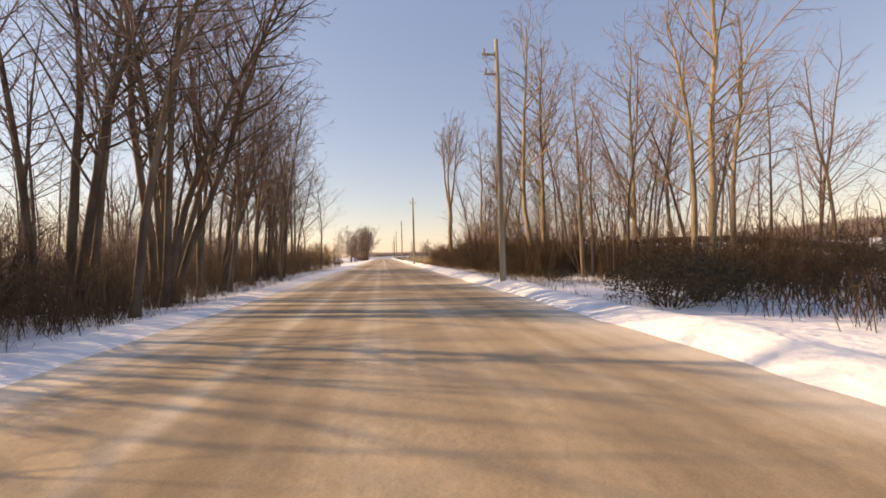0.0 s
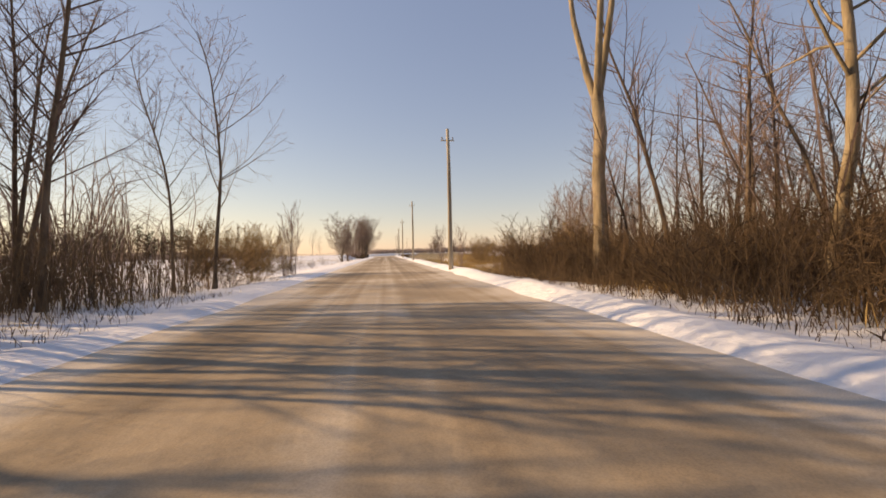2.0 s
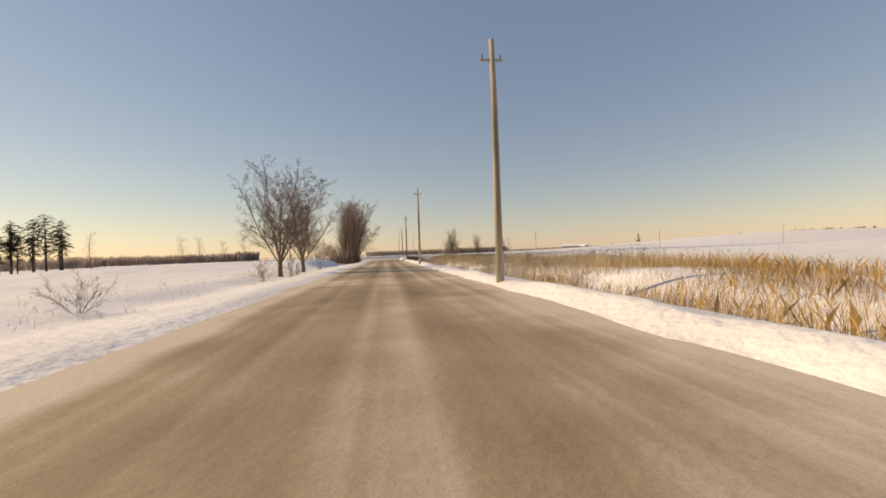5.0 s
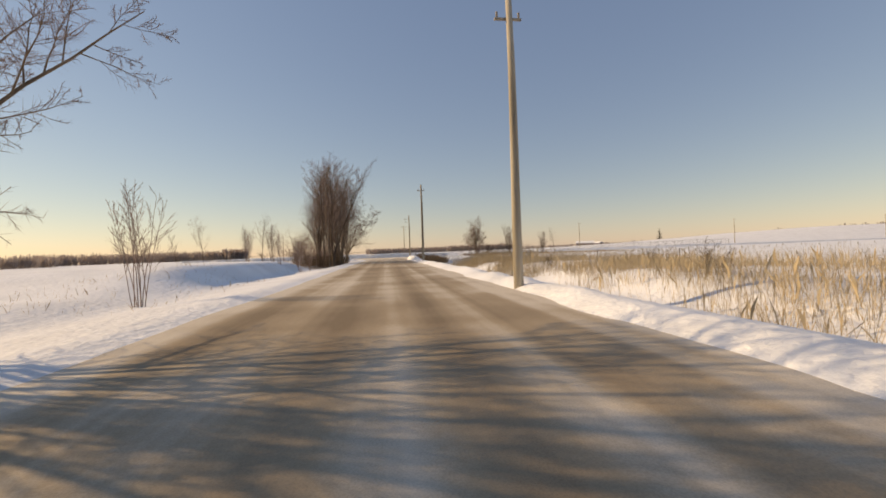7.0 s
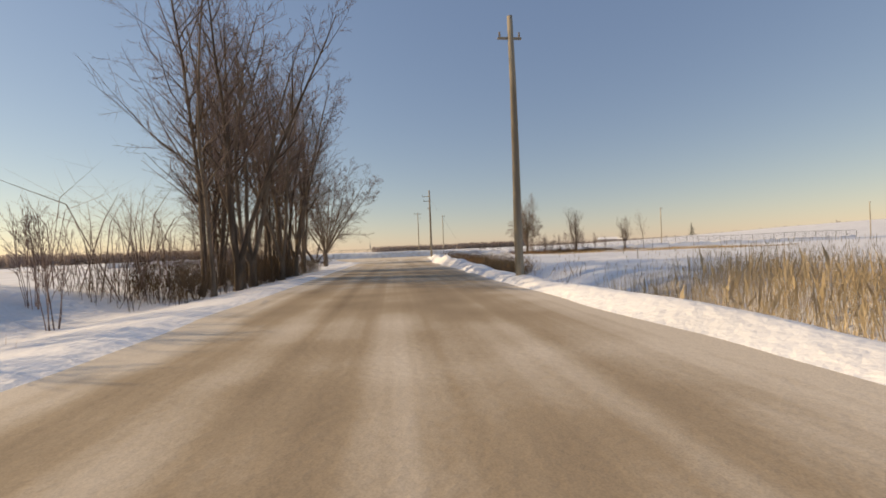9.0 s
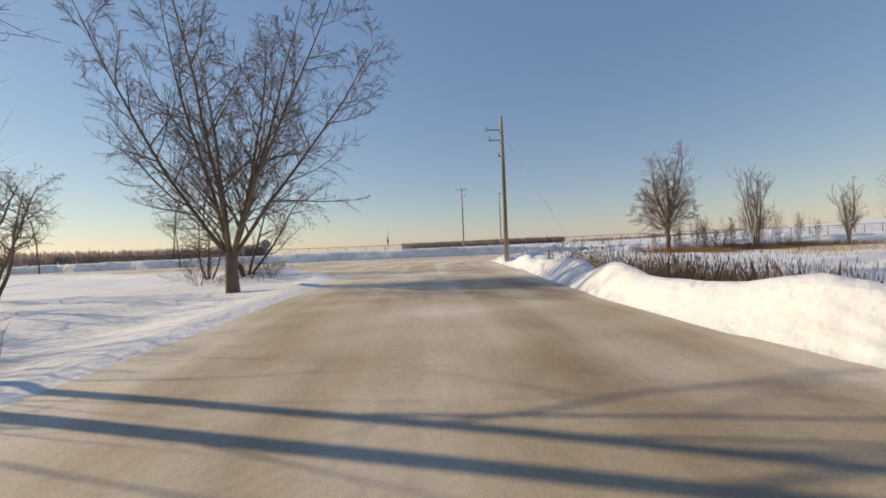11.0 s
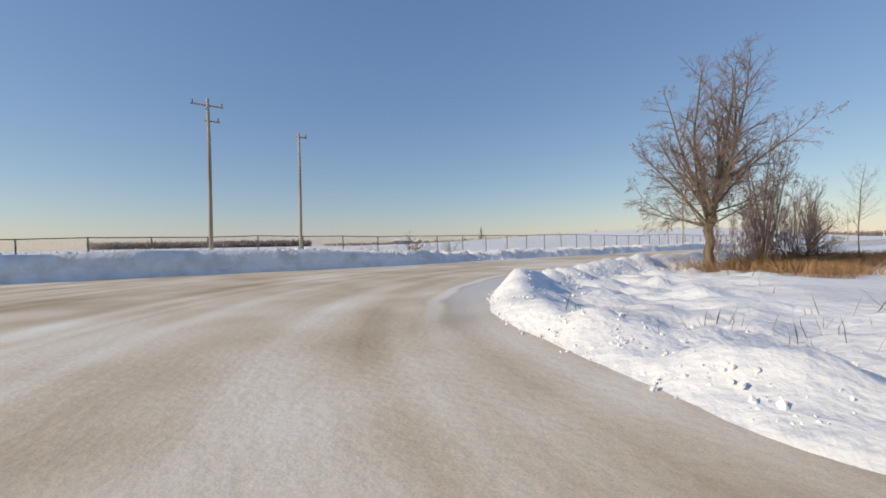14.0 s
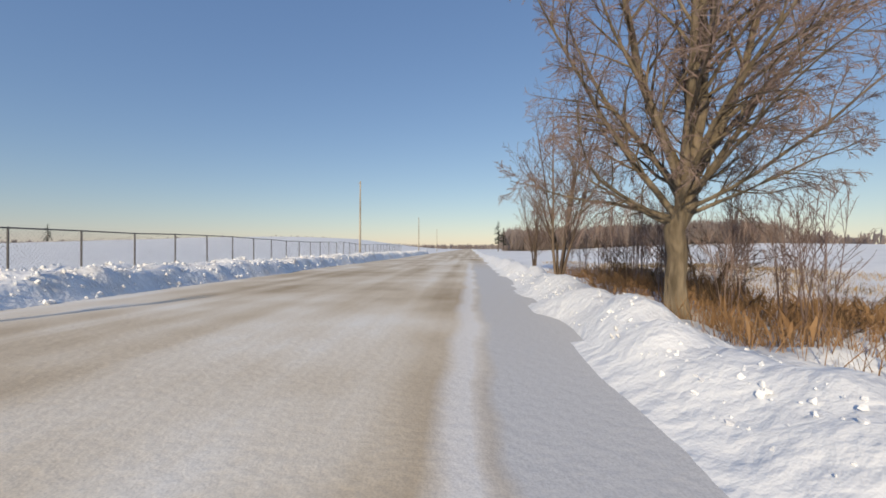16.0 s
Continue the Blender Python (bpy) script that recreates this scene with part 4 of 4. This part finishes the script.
reeds("dry_grass", 2500, (-8.0, -4.9, 6, 58), 0.3, "short brown weeds along the snowy verge", BRUSH, 0.4)
reeds("dry_grass", 3500, (5.6, 15, 12, 56), 0.5, "dry grass under the thicket", DRYGRASS, 0.35)
reeds("dry_grass", 2500, (-12, -6, 3, 60), 0.4, "dry grass stalks poking through snow", DRYGRASS, 0.35)
reeds("dry_grass", 1200, (-16, -6.5, 60, 170), 0.4, "dry grass stalks poking through snow", DRYGRASS, 0.35)
reeds("dry_grass", 12000, (19.0, 43, 224.8, 230.9), 0.75, "reddish-brown dry grass round the trees", REDGRASS, 0.35)
reeds("dry_grass", 12000, (6.3, 10.0, 177, 213), 1.25, "reddish-brown weeds standing behind the snowbank", REDGRASS, 0.3, 0.3)
reeds("dry_grass", 900, (-13.5, -8.4, 212.5, 220), 0.5, "brown weeds on the snow mound by the sign", BRUSH, 0.35)
reeds("dry_grass", 500, (6.5, 21, 213, 227), 0.46, "thin dry weeds poking through the churned snow", BRUSH, 0.3)
reeds("dry_grass", 13000, (21, 60, 209, 228), 0.42, "dry stubble in the snow", DRYGRASS, 0.35)
reeds("dry_grass", 3600, (11, 62, 178, 214), 0.2, "rows of low brown stubble in old field tracks", BRUSH, 0.4, 0.0, True)


# ---- utility poles ----
def utility_pole(height, arms, label, thick=1.0):
    """arms: (distance below the top, from, to) along x."""
    root = new("utility_pole")
    V, F = [], []
    tube(V, F, [Vector((0, 0, -0.6)), Vector((0, 0, height * 0.25)), Vector((0.02, 0, height * 0.5)), Vector((0.03, 0.01, height * 0.75)), Vector((0, 0, height))],
         [r * thick for r in (0.165, 0.15, 0.135, 0.118, 0.1)], 12)
    part("post", V, F, POLE, root, smooth=True)
    for down, x0, x1 in arms:
        V, F = [], []
        z = height - down
        tube(V, F, [Vector((x0, 0.13, z)), Vector((x1, 0.13, z))], [0.05, 0.05], 4)
        arm = part("crossarm", V, F, POLE, root)
        for x in (x0 + 0.08, x1 - 0.08):
            if abs(x) < 0.2:
                continue
            V, F = [], []
            tube(V, F, [Vector((x, 0.13, z + 0.04)), Vector((x, 0.13, z + 0.12)), Vector((x, 0.13, z + 0.15)), Vector((x, 0.13, z + 0.22))], [0.02, 0.05, 0.03, 0.045], 8)
            part("insulator", V, F, INSULATOR, arm)
    return tagged(root, label, "utility pole", "utility poles along the road")


line_pole = utility_pole(9.5, [(0.75, -0.45, 0.45)], "weathered wooden utility pole with a short crossarm")
place_first(line_pole, 4.35, 59.4)
for x, y in ((4.4, 98.4), (4.2, 134.1), (4.55, 172.7)):
    stand(line_pole, x, y)
old_pole = utility_pole(9.7, [(0.55, -0.55, 0.1), (1.35, -0.5, 0.1)], "dark weathered utility pole with short one-sided arms", 0.8)
place_first(old_pole, 4.7, 16.0)
corner_pole = utility_pole(9.8, [(0.9, -1.1, 0.15), (1.6, -0.9, 0.12), (2.7, -0.3, 0.1)], "tall wooden corner pole with one-sided crossarms")
place_first(corner_pole, 5.5, 218.6)
V, F = [], []
tube(V, F, [Vector((0.05, 0, 8.6)), Vector((3.0, 0.8, 4.0)), Vector((5.8, 1.6, -0.3))], [0.008, 0.008, 0.008], 5)
part("guy_wire", V, F, STEEL, corner_pole, "thin steel guy wire")
cross_pole = utility_pole(9.6, [(0.35, -0.8, 0.8), (1.2, -0.15, 0.6)], "grey wooden utility pole beyond the snowbank", 0.75)
place_first(cross_pole, 5.5, 248.4)
far_pole = utility_pole(9.0, [(0.2, -0.1, 0.6)], "pale wooden utility pole beyond the snowbank", 0.75)
place_first(far_pole, 11.2, 250.6)
for x, y in ((61.8, 247.2), (118, 247.5), (180, 248)):
    stand(far_pole, x, y)


# ---- snowbank of the crossing road ----
def bank_height(x, y):
    d = y - CROSS_F
    top = 0.62 + 0.5 * step(24, 6, x) + 0.22 * (vnoise(x / 2.5, y * 0, 21) - 0.5)
    lump = 0.20 * (vnoise(x / 0.55, y / 0.55, 22) - 0.5) + 0.10 * (vnoise(x / 0.25, y / 0.25, 23) - 0.5)
    wob = 0.5 * (vnoise(x / 3.5, y * 0 + 3, 24) - 0.5)
    prof = step(0.1 + wob, 0.4 + wob + 0.35 * step(8, 20, x), d) * (1 - step(2.0, 4.6, d))
    return np.where(prof > 0.01, prof * (top + lump * (0.2 + 1.2 * step(8, 20, x))), -0.12)


bank_mesh = sheet("snow_bank", np.arange(-60, 110, 0.2), np.arange(CROSS_F - 0.4, CROSS_F + 5.0, 0.16), bank_height, BANK)
swung(bank_mesh)
tagged(bank_mesh, "ploughed snowbank along the far side of the crossing road", "snowbank", kind="structure")


def clods(name, n, spot, label, size=1.0):
    V, F = [], []
    ico = bmesh.new()
    bmesh.ops.create_icosphere(ico, subdivisions=1, radius=1)
    iv, jf = [v.co.copy() for v in ico.verts], [[v.index for v in f.verts] for f in ico.faces]
    ico.free()
    for i in range(n):
        x, y, z = spot()
        s = (0.02 + 0.075 * rng.random() ** 3) * size
        turn = Euler((rng.random() * 6, rng.random() * 6, rng.random() * 6)).to_matrix()
        k = len(V)
        for v in iv:
            q = turn @ Vector((v.x * s * rng.uniform(0.5, 1.6), v.y * s * rng.uniform(0.5, 1.4), v.z * s * rng.uniform(0.35, 1.0)))
            V.append(Vector((x, y, z)) + q)
        F += [[k + j for j in f] for f in jf]
    return tagged(part(name, V, F, BANK), label, "snow", kind="stuff")


def far_spot():
    x = 8 + 90 * rng.random() ** 1.4 if rng.random() < 0.85 else rng.uniform(-40, 8)
    y = CROSS_F + (rng.uniform(0.2, 2.6) if x > 8 else rng.uniform(0.9, 2.4))
    return x, y + float(bend(x)), float(bank_height(np.float64(x), np.float64(y))) + 0.02


def near_spot():
    x, d = 13 + 50 * rng.random() ** 1.5, rng.uniform(0.3, 2.2)
    y = CROSS_N - d - max(0, 18.2 - x) ** 2 * 0.03
    return x, y, land1(x, y)


clods("snow_clods", 3800, far_spot, "broken lumps of snow on the ploughed bank")
def corner_spot():
    while True:
        x, y = rng.uniform(3.5, 19), rng.uniform(209, 232)
        d = -float(corner(x, y))
        if 0.05 < d < 0.5 + 3.0 * rng.random() ** 2 and rng.random() < float(vnoise(x / 1.3, y / 1.3, 51)) ** 2 * 1.6:
            return x, y, land1(x, y)


clods("snow_clods", 2300, corner_spot, "churned lumps of snow on the corner bank", 0.42)
clods("snow_clods", 4600, near_spot, "broken lumps of snow along the verge", 0.4)


# ---- chain-link fence ----
def chain_fence(x0, x1, y, high, pitch):
    root = new("chain_link_fence")
    n = int((x1 - x0) / pitch)
    V, F = [], []
    tube(V, F, [Vector((0, 0, -0.4)), Vector((0, 0, high)), Vector((0, 0, high + 0.05))], [0.042, 0.042, 0.015], 6)
    post_mesh = None
    for i in range(n + 1):
        x = x0 + i * pitch
        if post_mesh is None:
            ob = part("post", V, F, FENCE, root)
            post_mesh = ob.data
        else:
            ob = new("post", post_mesh)
            ob.parent = root
        ob.location = (x, y + float(bend(x)), land1(x, y + float(bend(x))))
    V, F = [], []
    pts = [Vector((x, y + float(bend(x)), land1(x, y + float(bend(x))) + high)) for x in (x0 + i * pitch for i in range(n + 1))]
    tube(V, F, pts, [0.032] * len(pts), 5)
    part("top_rail", V, F, FENCE, root)
    # woven wire: two sets of thin diagonal strands
    V, F = [], []
    step_w = 0.16
    m = int((x1 - x0) / step_w)
    for i in range(m):
        x = x0 + i * step_w
        for sgn in (1, -1):
            k = len(V)
            w, x2 = 0.004, x + sgn * high * 0.8
            ya, yb = y + float(bend(x)), y + float(bend(x2))
            z = land1(x, ya)
            V += [Vector((x - w, ya, z)), Vector((x + w, ya, z)), Vector((x2 + w, yb, z + high)), Vector((x2 - w, yb, z + high))]
            F.append((k, k + 1, k + 2, k + 3))
    part("wire_mesh", V, F, FENCE, root)
    return tagged(root, "grey chain-link fence with steel posts in snow", "fence")


chain_fence(-66, 120, 252.3, 2.1, 3.0)


# ---- signs and posts ----
def road_sign(name, label, high, plate, sides, turn, mat, over=0.0):
    root = new(name)
    V, F = [], []
    tube(V, F, [Vector((0, 0, -0.4)), Vector((0, 0, high + over))], [0.03, 0.03], 6)
    part("post", V, F, STEEL, root)
    V, F = [], []
    for y in (0.035, 0.042):
        for k in range(sides):
            a = TAU * (k + (0.5 if sides == 8 else 0)) / sides
            V.append(Vector((math.cos(a) * plate, y, high - plate * 0.9 + math.sin(a) * plate)))
    F.append(tuple(range(sides)))
    F.append(tuple(reversed(range(sides, 2 * sides))))
    for k in range(sides):
        F.append((k, (k + 1) % sides, sides + (k + 1) % sides, sides + k))
    part("plate", V, F, mat, root)
    root.rotation_euler.z = radians(turn)
    return tagged(root, label, "road sign")


stop_sign = road_sign("stop_sign", "grey back of an octagonal road sign on a post", 1.95, 0.3, 8, 40, BARNWALL)
stop_sign.location = (-10.6, 218.8, land1(-10.6, 218.8))
junction_sign = road_sign("junction_sign", "dark diamond road sign on a tall post behind the snowbank", 3.1, 0.68, 4, 82, SIGNBACK, 0.8)
junction_sign.location = (-4.9, 247.2, land1(-4.9, 247.2))


def stake(high):
    V, F = [], []
    tube(V, F, [Vector((0, 0, -0.3)), Vector((0.01, 0, high * 0.5)), Vector((-0.01, 0.01, high))], [0.032, 0.03, 0.026], 7)
    return tagged(part("fence_post", V, F, FENCE), "short dark thin fence post in snow", "fence post", "old fence posts by the corner")


first_stake = stake(0.95)
place_first(first_stake, 6.9, 218.6)
for x, y in ((8.8, 219.9), (11.5, 220.6), (13.8, 221.0), (17, 221.4)):
    stand(first_stake, x, y, x)
for x, y in ((24, 199), (30, 203), (20, 190), (35, 207), (15.5, 150), (16, 142)):
    stand(first_stake, x, y, x)

# fallen trunk in the right-hand woods
V, F = [], []
tube(V, F, [Vector((11.5, 20.5, 1.6)), Vector((14, 19.5, 1.75)), Vector((17, 18.2, 1.7)), Vector((21, 16.5, 1.2)), Vector((25, 15, 0.0))], [0.1, 0.14, 0.17, 0.2, 0.24], 8)
tagged(part("fallen_trunk", V, F, BARK, smooth=True), "brown fallen tree trunk leaning in the woods", "log")


# ---- far farm ----
def far_barn(w, l, h, wall_mat, roof_mat, label):
    root = new("barn")
    V = [Vector((sx * w / 2, sy * l / 2, z)) for z in (-0.5, h) for sx, sy in ((-1, -1), (1, -1), (1, 1), (-1, 1))] + [Vector((0, -l / 2, h * 1.5)), Vector((0, l / 2, h * 1.5))]
    part("wall", V, [(0, 1, 5, 4), (1, 2, 6, 5), (2, 3, 7, 6), (3, 0, 4, 7), (4, 5, 8), (6, 7, 9)], wall_mat, root)
    o, up = 0.4, 0.12
    R = [Vector((-w / 2 - o, -l / 2 - o, h - 0.25)), Vector((0, -l / 2 - o, h * 1.5 + up)), Vector((w / 2 + o, -l / 2 - o, h - 0.25)),
         Vector((-w / 2 - o, l / 2 + o, h - 0.25)), Vector((0, l / 2 + o, h * 1.5 + up)), Vector((w / 2 + o, l / 2 + o, h - 0.25))]
    R += [v + Vector((0, 0, 0.2)) for v in R]
    part("roof", R, [(6, 7, 10, 9), (7, 8, 11, 10), (1, 0, 3, 4), (2, 1, 4, 5), (0, 1, 7, 6), (1, 2, 8, 7), (4, 3, 9, 10), (5, 4, 10, 11), (3, 0, 6, 9), (2, 5, 11, 8)], roof_mat, root)
    return tagged(root, label, "barn")


for x, y, w, l, h, turn, m in ((262, 640, 12, 22, 5, 1.1, BARNWALL), (285, 650, 9, 14, 4, 0.3, BARNWALL)):
    b = far_barn(w, l, h, m, SNOW, "small far farm building with a snowy roof")
    b.location, b.rotation_euler = (x, y, land1(x, y)), (0, 0, turn)
